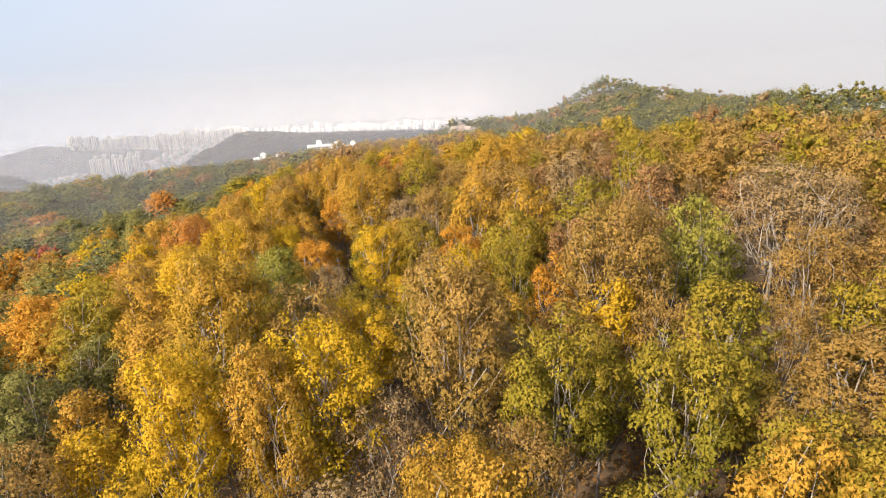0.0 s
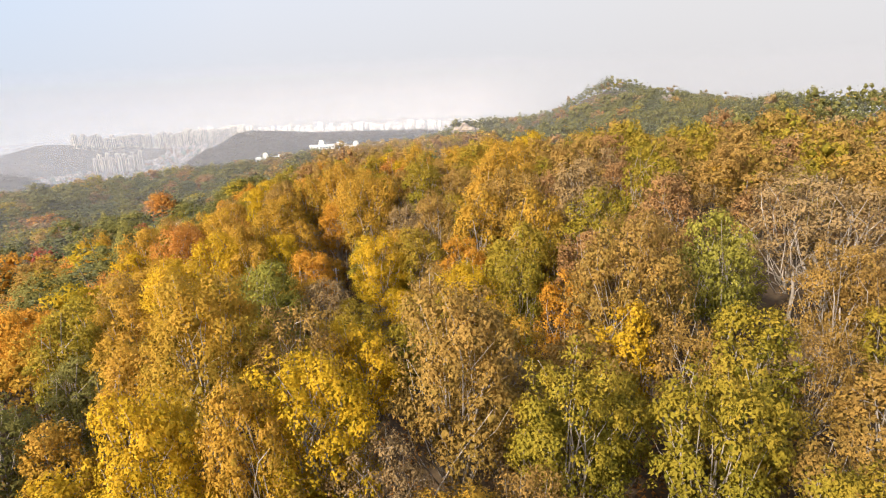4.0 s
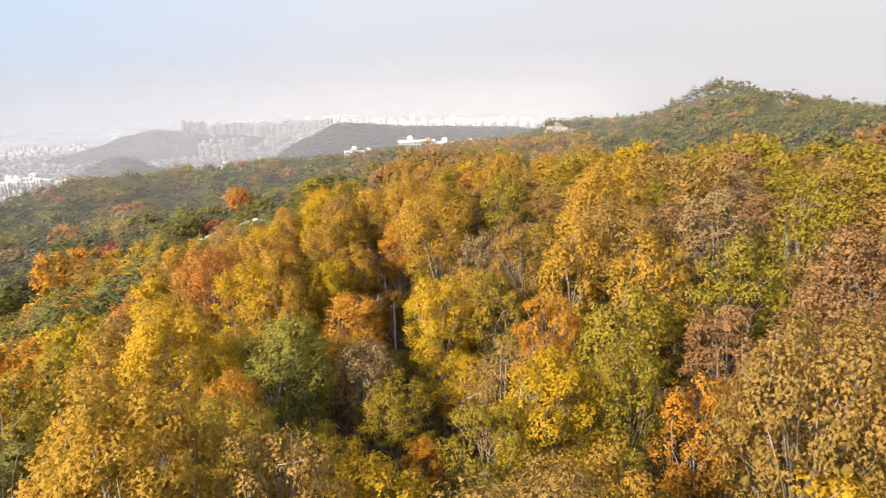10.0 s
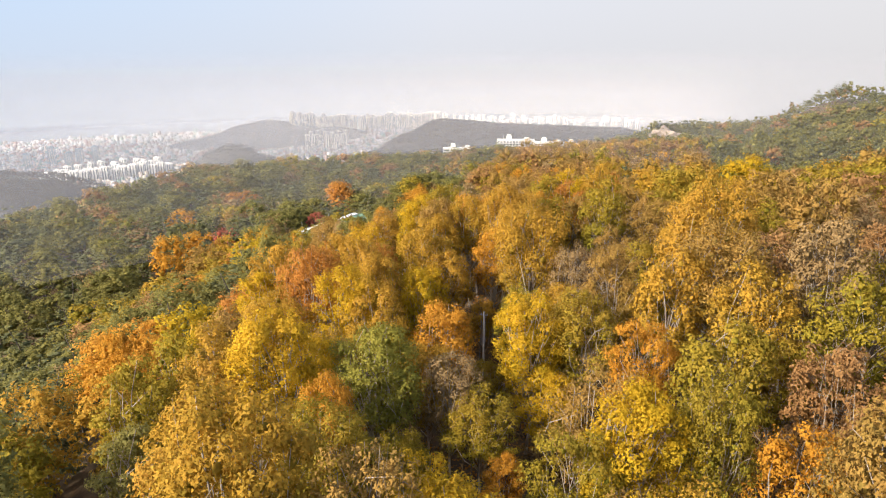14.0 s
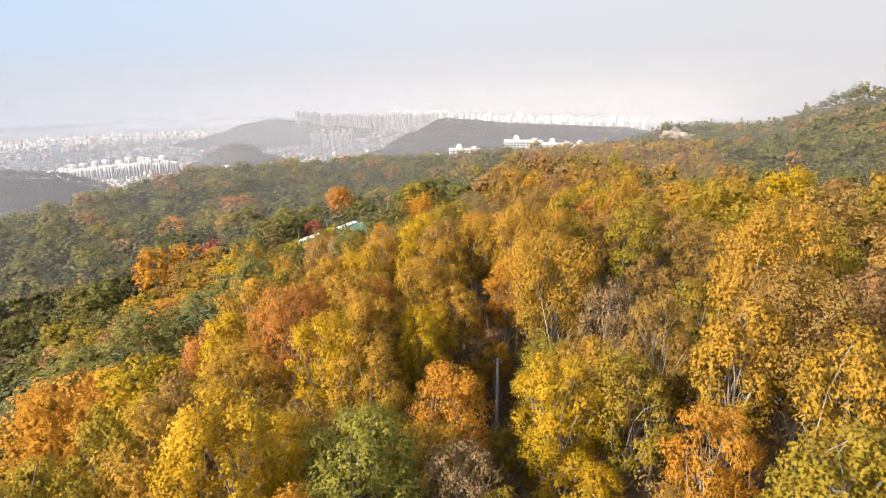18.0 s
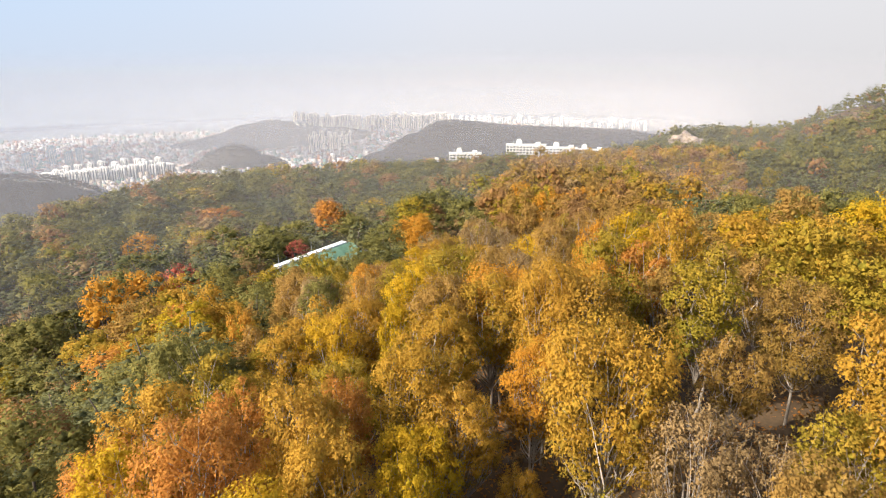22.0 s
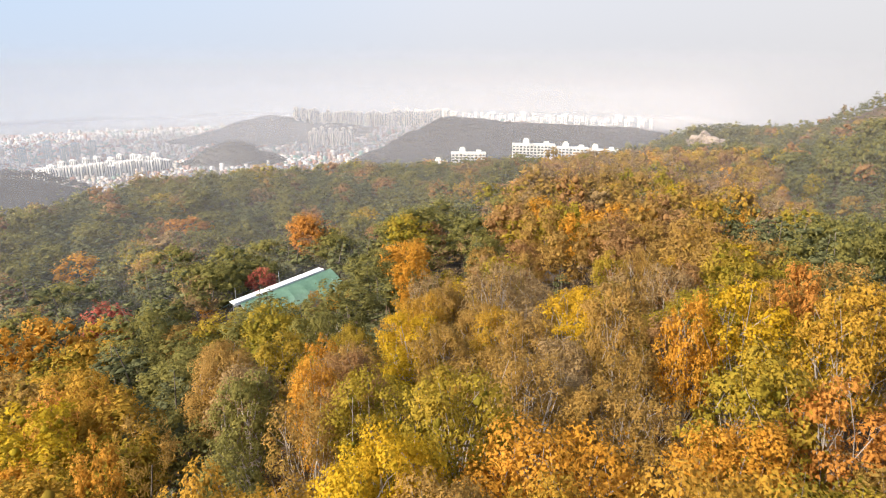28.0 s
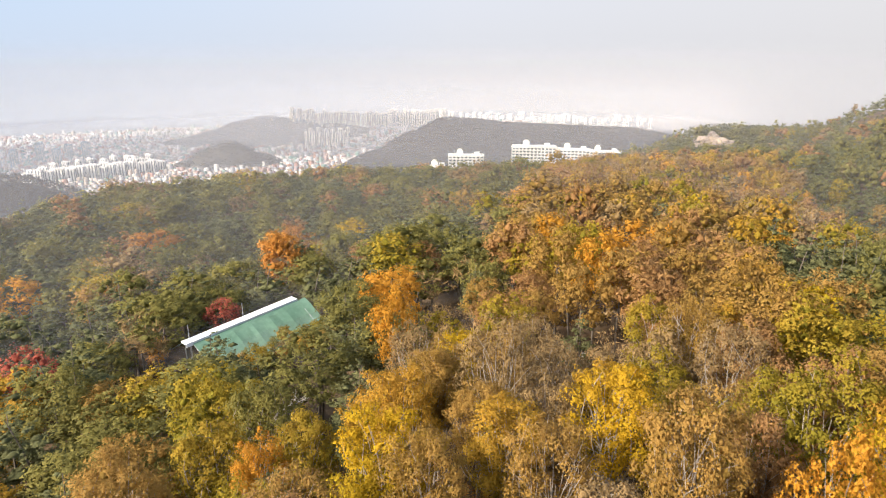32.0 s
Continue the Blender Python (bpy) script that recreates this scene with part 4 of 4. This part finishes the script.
CLEARINGS = [(17.0, 690.0, 9.0), (19.0, 704.0, 14.0), (21.0, 720.0, 17.0), (26.0, 734.0, 18.0), (29.0, 746.0, 15.0), (240.0, 722.0, 9.0), (248.0, 738.0, 13.0), (-108.0, 240.0, 14.0), (-98.0, 232.0, 12.0), (-132.0, 715.0, 24.0), (-100.0, 750.0, 20.0), (-74.0, 790.0, 20.0), (-200.0, 720.0, 22.0), (-92.0, 224.0, 9.0), (-94.0, 246.0, 9.0), (-108.0, 217.0, 9.0), (-100.0, 207.0, 7.0), (-118.0, 221.0, 6.0), (-84.5, 222.5, 6.5)]


def in_woods(x, y):
    keep = np.ones(len(x), bool)
    for cx, cy, r in CLEARINGS:
        keep &= np.hypot(x - cx, y - cy) > r
    return keep


x, y = scattered(-190, 130, 10, 300, 8.4)
d = off_line(x, y)
sel = ~near_ridge(x, y) & (d < 125) & in_woods(x, y) & free(x, y) & ahead(x, y)
forest(x[sel & (d < 75)], y[sel & (d < 75)], "close")
forest(x[sel & (d >= 75)], y[sel & (d >= 75)], "mid")
x, y = scattered(-335, 340, 40, 1040, 8.7)
d = off_line(x, y)
sel = (d >= 125) & in_woods(x, y) & (height(x, y) > -200) & free(x, y) & ahead(x, y)
plain_view = (d < 640) & ~((x > 130) & (y < 300)) & (x < 0.42 * y + 60)
forest(x[sel & plain_view & (d < 330)], y[sel & plain_view & (d < 330)], "far")
forest(x[sel & plain_view & (d >= 330)], y[sel & plain_view & (d >= 330)], "dim")
sel = sel & ~plain_view & (rng.random(len(x)) < 0.7)
forest(x[sel], y[sel], "rear")
x, y = scattered(-480, 520, -420, 1150, 25.0)
outside = ~(ahead(x, y) & (x > -335) & (x < 340) & (y < 1040) & (y > 22)) & (height(x, y) > -320)
sel = outside & (off_line(x, y) > 130)
forest(x[sel], y[sel], "rear")
x, y = scattered(-160, 160, -130, 320, 9.5)
sel = ~(ahead(x, y) & (y > 22)) & (off_line(x, y) <= 130) & (np.hypot(x, y) > 14)
forest(x[sel], y[sel], "dim")
for k, (hue, px, py, wide, tall) in enumerate(MARKED):
    if not is_near[k] and in_woods(taken[k:k + 1, 0], taken[k:k + 1, 1])[0]:
        form = form_of(hue, "close" if off_line(taken[k:k + 1, 0], taken[k:k + 1, 1])[0] < 70 else "mid")
        grow(form, "tan" if hue == "bare" else hue, np.array([px]), np.array([py]), [wide / 9.2], [k * 1.6], [tall / 18.0 / (wide / 9.2)], rng)
# small red and orange maples by the court
for hue, mx, my, ms in (("red", -117.5, 240.5, 0.85), ("orange", -126.0, 229.0, 0.6)):
    grow(close_broad, hue, np.array([mx]), np.array([my]), [ms], [1.0], [0.95], rng)
# young trees in front of the court, along its lower eave and down the slope
for q in range(24):
    u, v = 25.0 * (q % 12) / 11, (10.6 if q < 12 else 15.5) + 1.3 * math.sin(q * 7)
    grow(close_broad, ("olive", "dull", "tan", "dull", "gold")[q % 5], np.array([-115.6 + 0.41 * u + 0.91 * v]), np.array([227.5 + 0.91 * u - 0.41 * v]), [0.33 + 0.05 * (q % 4)], [q], [0.92], rng)
# tall pines on the peak
for q in range(7):
    grow(close_pine, "pine", np.array([176.0 + 7 * q + 3 * math.sin(q * 5)]), np.array([872.0 + 6 * math.cos(q * 3)]), [1.05 + 0.12 * (q % 3)], [q], [1.05], rng)
# woods on the hills in the city
x, y = scattered(-2300, 500, 560, 2700, 16.0)
h = height(x, y)
sel = (ridge_rise(x, y, CITY_RIDGES[:3]) > 9) & (y > 1250) & (h < -100)
n = int(sel.sum())
hill_wood = [broadleaf(141 + i, 6, 2.4, 2.0, 9.0, 4.6, 0.2, 3, False, False, 1.1, 2, 0.3, False, 1.5) for i in range(3)]
grow(hill_wood, "bare_hills", x[sel], y[sel], rng.uniform(2.0, 2.5, n), rng.uniform(0, 6.28, n), np.full(n, 0.36), rng)
x, y = scattered(-1250, -620, 560, 1100, 8.5)
h = height(x, y)
sel = (h > PLAIN + 24) & (h < -100) & (x < -0.35 * y - 420)
n = int(sel.sum())
grow(rear_broad, "bare_hills", x[sel], y[sel], rng.uniform(0.9, 1.2, n), rng.uniform(0, 6.28, n), np.full(n, 0.8), rng)

for hue, items in woods.items():
    if hue == "wood":
        v, f = joined(items)
        ob = mesh_object("wood_trunks", v, f, SHADED_BARK, smooth=True)
        tagged(ob, "grey-brown trunks of the woods on the slopes", "trunks", kind="stuff")
        continue
    v, f = joined([i[:2] for i in items])
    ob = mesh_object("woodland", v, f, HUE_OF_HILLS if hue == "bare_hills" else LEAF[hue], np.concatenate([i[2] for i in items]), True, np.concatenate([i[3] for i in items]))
    tagged(ob, f"{HUE_WORDS[hue]} crowns of the woods on the slopes", "woods", kind="stuff")

# ---- the far city ----


def tower_pattern(name, label, wide, deep, tall, wall, category="apartment tower", glass=None):
    """A slab block: body with proud stair shafts, dark window strips and a machine house on the roof; its base at the origin."""
    top = tagged(new(name), label, category, "towers of the far city")
    part("body", boxed((0, 0, tall / 2 - 6), (wide, deep, tall + 12), 0.3), wall, top)
    bays = max(2, int(wide / 7))
    for k in range(bays):
        x = (k + 0.5) / bays * wide - wide / 2
        part("stair_shaft", boxed((x, -deep / 2 - 0.5, tall / 2 - 5), (wide / bays * 0.34, 1.4, tall + 9), 0.1), wall, top)
        part("window_strip", boxed((x + wide / bays * 0.38, -deep / 2 - 0.06, tall / 2), (wide / bays * 0.30, 0.3, tall - 5)), glass or WINDOW, top)
    part("window_strip", boxed((wide / 2 + 0.06, 0, tall / 2), (0.3, deep * 0.3, tall - 6)), glass or WINDOW, top)
    part("machine_house", boxed((-wide * 0.12, 0, tall + 1.2), (wide * 0.34, deep * 0.6, 2.8), 0.2), wall, top)
    return top


slab_white = tower_pattern("apartment_tower", "white slab apartment tower with dark window strips in the haze", 17, 11, 58, TOWER_WHITE)
slab_cream = tower_pattern("apartment_tower", "cream slab apartment tower with dark window strips in the haze", 15, 11, 68, TOWER_CREAM)
slab_low = tower_pattern("apartment_tower", "lower white apartment slab among small houses", 24, 11, 42, TOWER_WHITE)
slab_wide = tower_pattern("apartment_tower", "long white apartment slab with dark window strips", 27, 11, 50, TOWER_WHITE)
glass_tower = tower_pattern("office_tower", "tall blue-grey glass tower fading into haze", 21, 20, 78, BLUE_GLASS, "office tower", GREY_WALL)
used = set()


def stand(pattern, x, y, turn, size=1.0, tall=1.0, lift=0.0):
    m = pose(x, y, float(height(x, y)) + lift, 0, 0, turn) @ Matrix.Diagonal((size, size, size * tall, 1))
    if pattern.name not in used:
        used.add(pattern.name)
        pattern.matrix_basis = m
        return pattern
    return place(pattern, m)


crng = np.random.default_rng(21)
blocks = []   # places that the small houses leave free


def estate(pattern, a, b, count, depth, turn, tall=(0.85, 1.15), rows=2, lift=0.0):
    """Rows of towers from a to b, staggered back by depth."""
    a, b = np.array(a, float), np.array(b, float)
    side = np.array([-(b - a)[1], (b - a)[0]]) / np.linalg.norm(b - a)
    for i in range(count):
        x, y = a + (b - a) * (i + crng.uniform(-0.25, 0.25)) / max(1, count - 1) + side * depth * ((i % rows) / max(1, rows - 1) + crng.uniform(-0.1, 0.1))
        stand(pattern, x, y, turn + crng.uniform(-9, 9), 1.0, crng.uniform(*tall), lift)
        blocks.append((x, y))


estate(slab_wide, (-1700, 1480), (-1480, 1760), 27, 46, 12, (0.70, 0.95))
estate(slab_low, (-1780, 1640), (-1610, 1850), 9, 40, -6, (0.75, 1.0))
estate(slab_white, (-2230, 2230), (-1990, 2480), 16, 90, -4, (0.35, 0.6))
estate(slab_cream, (-1265, 2300), (-1130, 2370), 12, 60, -4, (0.85, 1.0))
estate(slab_cream, (-1430, 2490), (-1210, 2700), 34, 120, -4, (0.7, 0.98), 3)
estate(slab_cream, (-1200, 2700), (-930, 2940), 40, 110, -4, (0.8, 1.12), 3)
estate(slab_white, (-960, 3360), (-30, 3480), 46, 110, -6, (0.45, 1.0), 3, 2.0)
estate(slab_cream, (-1300, 3230), (-1000, 3340), 16, 80, -6, (0.8, 1.1), 2)
estate(glass_tower, (-1995, 1700), (-1860, 1850), 5, 50, 30, (0.62, 0.92))
blocks = np.array(blocks)

# small houses on the plain, far too many to count
hx, hy = scattered(-2750, -60, 1000, 3420, 19.0)
hd, az = np.hypot(hx + 40, hy - 100), np.degrees(np.arctan2(hx + 40, hy - 100))
ok = (hd > 1120) & (hd < 3400) & (az > -62) & (az < -8) & (height(hx, hy) < PLAIN + 55) & (ridge_rise(hx, hy, CITY_RIDGES[:4]) < 9) & (crng.random(len(hx)) < 0.93)
ok &= ~((hx > -700) & (hy > 1450) & (hy < 2450))
ok &= np.array([np.min(np.hypot(blocks[:, 0] - a, blocks[:, 1] - b)) > 16 for a, b in zip(hx, hy)])
hx, hy = hx[ok], hy[ok]
n = len(hx)
hw, hl, hh = crng.uniform(7, 13, n), crng.uniform(7, 14, n), crng.uniform(6, 15, n) * np.where(crng.random(n) < 0.06, 1.8, 1)
ha, hz = crng.uniform(0, 1.6, n), height(hx, hy)
corner = np.array([(-1, -1), (1, -1), (1, 1), (-1, 1)]) / 2
ring = corner[None] * np.stack([hw, hl], -1)[:, None]
ca, sa = np.cos(ha)[:, None], np.sin(ha)[:, None]
rx, ry = ring[..., 0] * ca - ring[..., 1] * sa + hx[:, None], ring[..., 0] * sa + ring[..., 1] * ca + hy[:, None]
low = np.stack([rx, ry, np.repeat((hz - 4)[:, None], 4, 1)], -1)
high = np.stack([rx, ry, np.repeat((hz + hh)[:, None], 4, 1)], -1)
verts = np.concatenate([low, high], 1).reshape(-1, 3)
quad = np.array([(0, 1, 5, 4), (1, 2, 6, 5), (2, 3, 7, 6), (3, 0, 4, 7), (4, 5, 6, 7)])
faces = (np.arange(n)[:, None, None] * 8 + quad[None]).reshape(-1, 4)


def house_material():
    m, nodes, links, bsdf = material("painted_house_walls", 0.8)
    att = nodes.new("ShaderNodeAttribute")
    att.attribute_name = "tint"
    col = ramp(nodes, [(0.46, 0.44, 0.40), (0.34, 0.29, 0.25), (0.51, 0.48, 0.46), (0.28, 0.15, 0.11), (0.40, 0.33, 0.29), (0.29, 0.29, 0.30), (0.60, 0.57, 0.54), (0.29, 0.19, 0.16), (0.15, 0.23, 0.20), (0.41, 0.38, 0.36)])
    col.color_ramp.interpolation = "CONSTANT"
    links.new(att.outputs["Fac"], col.inputs[0])
    links.new(col.outputs[0], bsdf.inputs["Base Color"])
    return m


tagged(mesh_object("low_houses", verts, faces, house_material(), np.repeat(crng.random(n), 8)), "small white, grey and brick houses crowding the far plain", "houses", kind="stuff")

# ---- white apartment blocks on the slope beyond the woods ----


def apartment(label, x, y, z, turn, wide, deep, storeys, columns):
    """A white block: walls, roof slab, stair house, water tank, aerials and every window with its sill; z is the top of the wall."""
    tall = storeys * 2.8
    top = tagged(new("apartment_building"), label, "apartment building", "white blocks beyond the woods")
    top.matrix_basis = pose(x, y, z - tall, 0, 0, turn)
    wall = part("wall", boxed((0, 0, tall / 2 - 7), (wide, deep, tall + 14)), WHITE, top)
    part("roof_slab", boxed((0, 0, tall + 0.25), (wide + 0.8, deep + 0.8, 0.5), 0.08), WHITE, top)
    part("parapet", boxed((0, -deep / 2 - 0.2, tall + 0.9), (wide + 0.6, 0.3, 0.9), 0.05), WHITE, top)
    part("stair_house", boxed((-wide * 0.18, 0, tall + 2.2), (6, 5, 3.6), 0.1), WHITE, top)
    part("water_tank", boxed((-wide * 0.18, 0, tall + 4.8), (4, 3.4, 1.8), 0.3), CREAM, top)
    part("stair_house", boxed((wide * 0.3, 0, tall + 1.7), (5, 4, 2.6), 0.1), WHITE, top)
    tube_part("aerial", [(-wide * 0.33, 0, tall), (-wide * 0.33, 0, tall + 5)], 0.09, STEEL, top, 5)
    for r in range(storeys):
        zc = tall - 1.55 - r * 2.8
        part("balcony_ledge", boxed((0, -deep / 2 - 0.35, zc - 0.95), (wide * 0.97, 0.7, 0.55), 0.04), WHITE, wall)
        for c in range(columns):
            xc = (c + 0.5) / columns * wide - wide / 2
            part("window", boxed((xc, -deep / 2 - 0.03, zc), (wide / columns * 0.62, 0.12, 1.35)), WINDOW, wall)
        for e in (-0.22, 0.22):
            part("window", boxed((wide / 2 + 0.03, e * deep, zc), (0.12, 1.6, 1.3)), WINDOW, wall)
            part("window", boxed((-wide / 2 - 0.03, e * deep, zc), (0.12, 1.6, 1.3)), WINDOW, wall)
    for c in range(columns // 2 + 1):
        xc = c * 2 / columns * wide - wide / 2
        part("pier", boxed((max(min(xc, wide / 2 - 0.3), -wide / 2 + 0.3), -deep / 2 - 0.5, tall / 2 - 5), (0.7, 1.0, tall + 9), 0.05), WHITE, wall)
    return top


apartment("white nine-storey apartment block with a water tank, above the trees", -132.0, 719.0, -58.5, 10, 40, 12, 9, 12)
apartment("white apartment block half hidden by the crowns", -100.0, 752.0, -64.5, 4, 32, 11, 9, 9)
apartment("long low white apartment block behind treetops", -74.0, 792.0, -71.0, 2, 34, 11, 8, 9)
apartment("white stepped block lower on the slope", -198.0, 724.0, -70.5, 16, 34, 11, 8, 9)
apartment("small white annexe beside the stepped block", -216.0, 690.0, -76.5, 16, 14, 9, 6, 4)

# ---- granite outcrop on the shoulder of the mountain ----


def boulder(seed, size):
    bm = bmesh.new()
    bmesh.ops.create_icosphere(bm, subdivisions=2, radius=1.0)
    for v in bm.verts:
        p = v.co * 1.3 + Vector((seed * 3.1, seed * 1.7, 0))
        v.co *= 1 + 0.28 * noise.noise(p) + 0.10 * noise.noise(p * 3.1)
        v.co = Vector((round(v.co.x * 3.5) / 3.5 * 0.35 + v.co.x * 0.65, v.co.y, round(v.co.z * 3) / 3 * 0.4 + v.co.z * 0.6))
        v.co = Vector((v.co.x * size[0], v.co.y * size[1], v.co.z * size[2]))
    return bm


def outcrop(label, x, y, spread, count, seed, size, pile, fall):
    """Boulders heaped along a slanting ledge, larger towards its lower end."""
    r2 = random.Random(seed)
    top = tagged(new("rock_outcrop"), label, "rock")
    z0 = float(height(x, y))
    top.matrix_basis = pose(x, y, z0)
    for k in range(count):
        t = k / max(1, count - 1)
        dx, dy = (t - 0.5) * spread + r2.uniform(-3, 3), (0.4 - t) * fall + r2.uniform(-4, 3)
        s = size * (0.65 + 0.5 * t) * r2.uniform(0.6, 1.15)
        ob = part("boulder", boulder(seed + k, (s * 1.25, s, s * 0.95)), ROCK, top)
        ob.location = (dx, dy, float(height(x + dx, y + dy)) - z0 + s * 0.35 + pile * (0.5 + 0.5 * math.sin(t * math.pi)) * (k % 4) / 3)
        ob.rotation_euler = (r2.uniform(-0.3, 0.3), r2.uniform(-0.3, 0.3), r2.uniform(0, 3))
    return top


outcrop("pale granite boulders bare among the pines", 20, 734, 44, 70, 3, 3.9, 10.5, 22.0)
outcrop("small pale granite ledge on the peak", 248, 738, 26, 14, 40, 3.2, 4.0, 6.0)

# thin aerial mast on the ridge
mz = float(height(271, 645))
mast = tagged(new("mast"), "thin steel aerial mast above the ridge pines", "mast")
mast.matrix_basis = pose(271, 645, mz)
tube_part("pole", [(0, 0, -1), (0, 0, 14), (0, 0, 26)], [0.3, 0.24, 0.15], STEEL, mast)
part("antenna_head", boxed((0, 0, 25), (2.6, 2.2, 1.6), 0.3), STEEL, mast)

# ---- court under a green net on the slope ----
NET = mottled("green_net", (0.16, 0.30, 0.21), (0.27, 0.43, 0.32), 0.25, 0.6, 0.2)
a, b = Vector((-115.6, 227.5, -29.6)), Vector((-105.2, 250.5, -27.8))
along = (b - a).normalized()
across = Vector((along.y, -along.x, 0)).normalized()
court = tagged(new("net_court"), "practice court roofed by a green net with a white ridge walkway", "net court")
court.matrix_basis = Matrix.Translation(a)
length = (b - a).length


def local(u, v, h):
    return along * u + across * v + Vector((0, 0, h))


def ridge(bm, u0, u1, v0, v1, h0, h1):
    vs = [bm.verts.new(local(u, v, h)) for h in (h0, h1) for u, v in ((u0, v0), (u1, v0), (u1, v1), (u0, v1))]
    for f in ((3, 2, 1, 0), (4, 5, 6, 7), (0, 1, 5, 4), (1, 2, 6, 5), (2, 3, 7, 6), (3, 0, 4, 7)):
        bm.faces.new([vs[i] for i in f])
    return bm


part("roof_walkway", ridge(bmesh.new(), -1.4, length, -1.3, 0.75, -0.25, 0.0), WHITE_SHEET, court, "long white sheet-metal walkway")
part("fascia", ridge(bmesh.new(), -1.4, length, 0.76, 0.9, -0.75, 0.06), WHITE_SHEET, court)


def net_sheet(u0, u1, side):
    """One bay of the net, hanging in a belly from the ridge down to the eave."""
    bm = bmesh.new()
    rows, cols = 9, 5
    g = []
    for i in range(rows):
        s = i / (rows - 1)
        for k in range(cols):
            u = u0 + (u1 - u0) * k / (cols - 1)
            sag = 0.22 * math.sin(math.pi * k / (cols - 1)) * math.sin(math.pi * s)
            g.append(bm.verts.new(local(u, side * (0.92 + 8.6 * s), -0.4 - 4.6 * s ** 1.2 - sag)))
    for i in range(rows - 1):
        for k in range(cols - 1):
            bm.faces.new([g[i * cols + k], g[i * cols + k + 1], g[(i + 1) * cols + k + 1], g[(i + 1) * cols + k]])
    bmesh.ops.solidify(bm, geom=bm.faces[:], thickness=0.05)
    return bm


bays = 6
for k in range(bays):
    u0, u1 = length * k / bays, length * (k + 1) / bays
    for side in (1, -1):
        part("net_bay", net_sheet(u0, u1 + (2.0 if k == bays - 1 and side == 1 else 0.0), side), NET, court, "green net drawn tight over the ribs")
for k in range(bays + 1):
    u = length * k / bays
    for side in (1, -1):
        tube_part("rib", [tuple(local(u, side * (0.9 + 8.6 * s), -0.56 - 4.6 * s ** 1.2)) for s in np.linspace(0, 1, 9)], 0.04, STEEL, court, 6)
    tube_part("post", [tuple(local(u, 0, -9.5)), tuple(local(u, 0, -0.2))], 0.10, STEEL, court, 8)
tube_part("post", [tuple(local(-1.2, 0, -9.5)), tuple(local(-1.2, 0, -0.2))], 0.10, STEEL, court, 8)
for u in (0.3, length * 0.5):
    tube_part("mast_post", [tuple(local(u, -1.2, -9.0)), tuple(local(u, -1.2, 3.0))], 0.07, STEEL, court, 6)
for h in (1.0, 1.9, 2.8):
    tube_part("cable", [tuple(local(length * s, -1.2, h - 0.4 * math.sin(math.pi * s))) for s in np.linspace(0, 1, 9)], 0.03, CABLE, court, 4)

# ---- power poles and line along the path ----


def power_pole(x, y, top_z, label):
    z = float(height(x, y))
    thing = tagged(new("power_pole"), label, "power pole", "poles along the path")
    thing.matrix_basis = pose(x, y, z)
    tall = top_z - z
    tube_part("shaft", [(0, 0, -1), (0, 0, tall * 0.5), (0, 0, tall)], [0.20, 0.17, 0.13], POLE, thing, 12)
    part("crossarm", boxed((0, 0, tall - 0.5), (1.1, 0.09, 0.09), 0.01), STEEL, thing)
    for k in (-0.45, 0, 0.45):
        tube_part("insulator", [(k, 0, tall - 0.45), (k, 0, tall - 0.25)], 0.06, POLE, thing, 8)
    return Vector((x, y, top_z - 0.3))


heads = [power_pole(-9.0, 62.0, float(height(-9.0, 62.0)) + 8.5, "weathered concrete power pole sunk among the crowns"),
         power_pole(-20.0, 112.0, float(height(-20.0, 112.0)) + 11.3, "weathered concrete power pole standing in the dip"),
         power_pole(-44.0, 172.0, float(height(-44.0, 172.0)) + 10.0, "weathered concrete power pole among bare trees")]
for p, q in zip(heads[:-1], heads[1:]):
    line = new("power_line")
    tagged(line, "thin black cable sagging between two poles", "cable", "power lines")
    for k in (-0.3, 0.3):
        tube_part("wire", [tuple(p.lerp(q, s) + Vector((k, 0, -1.6 * math.sin(math.pi * s)))) for s in np.linspace(0, 1, 13)], 0.035, CABLE, line, 4)
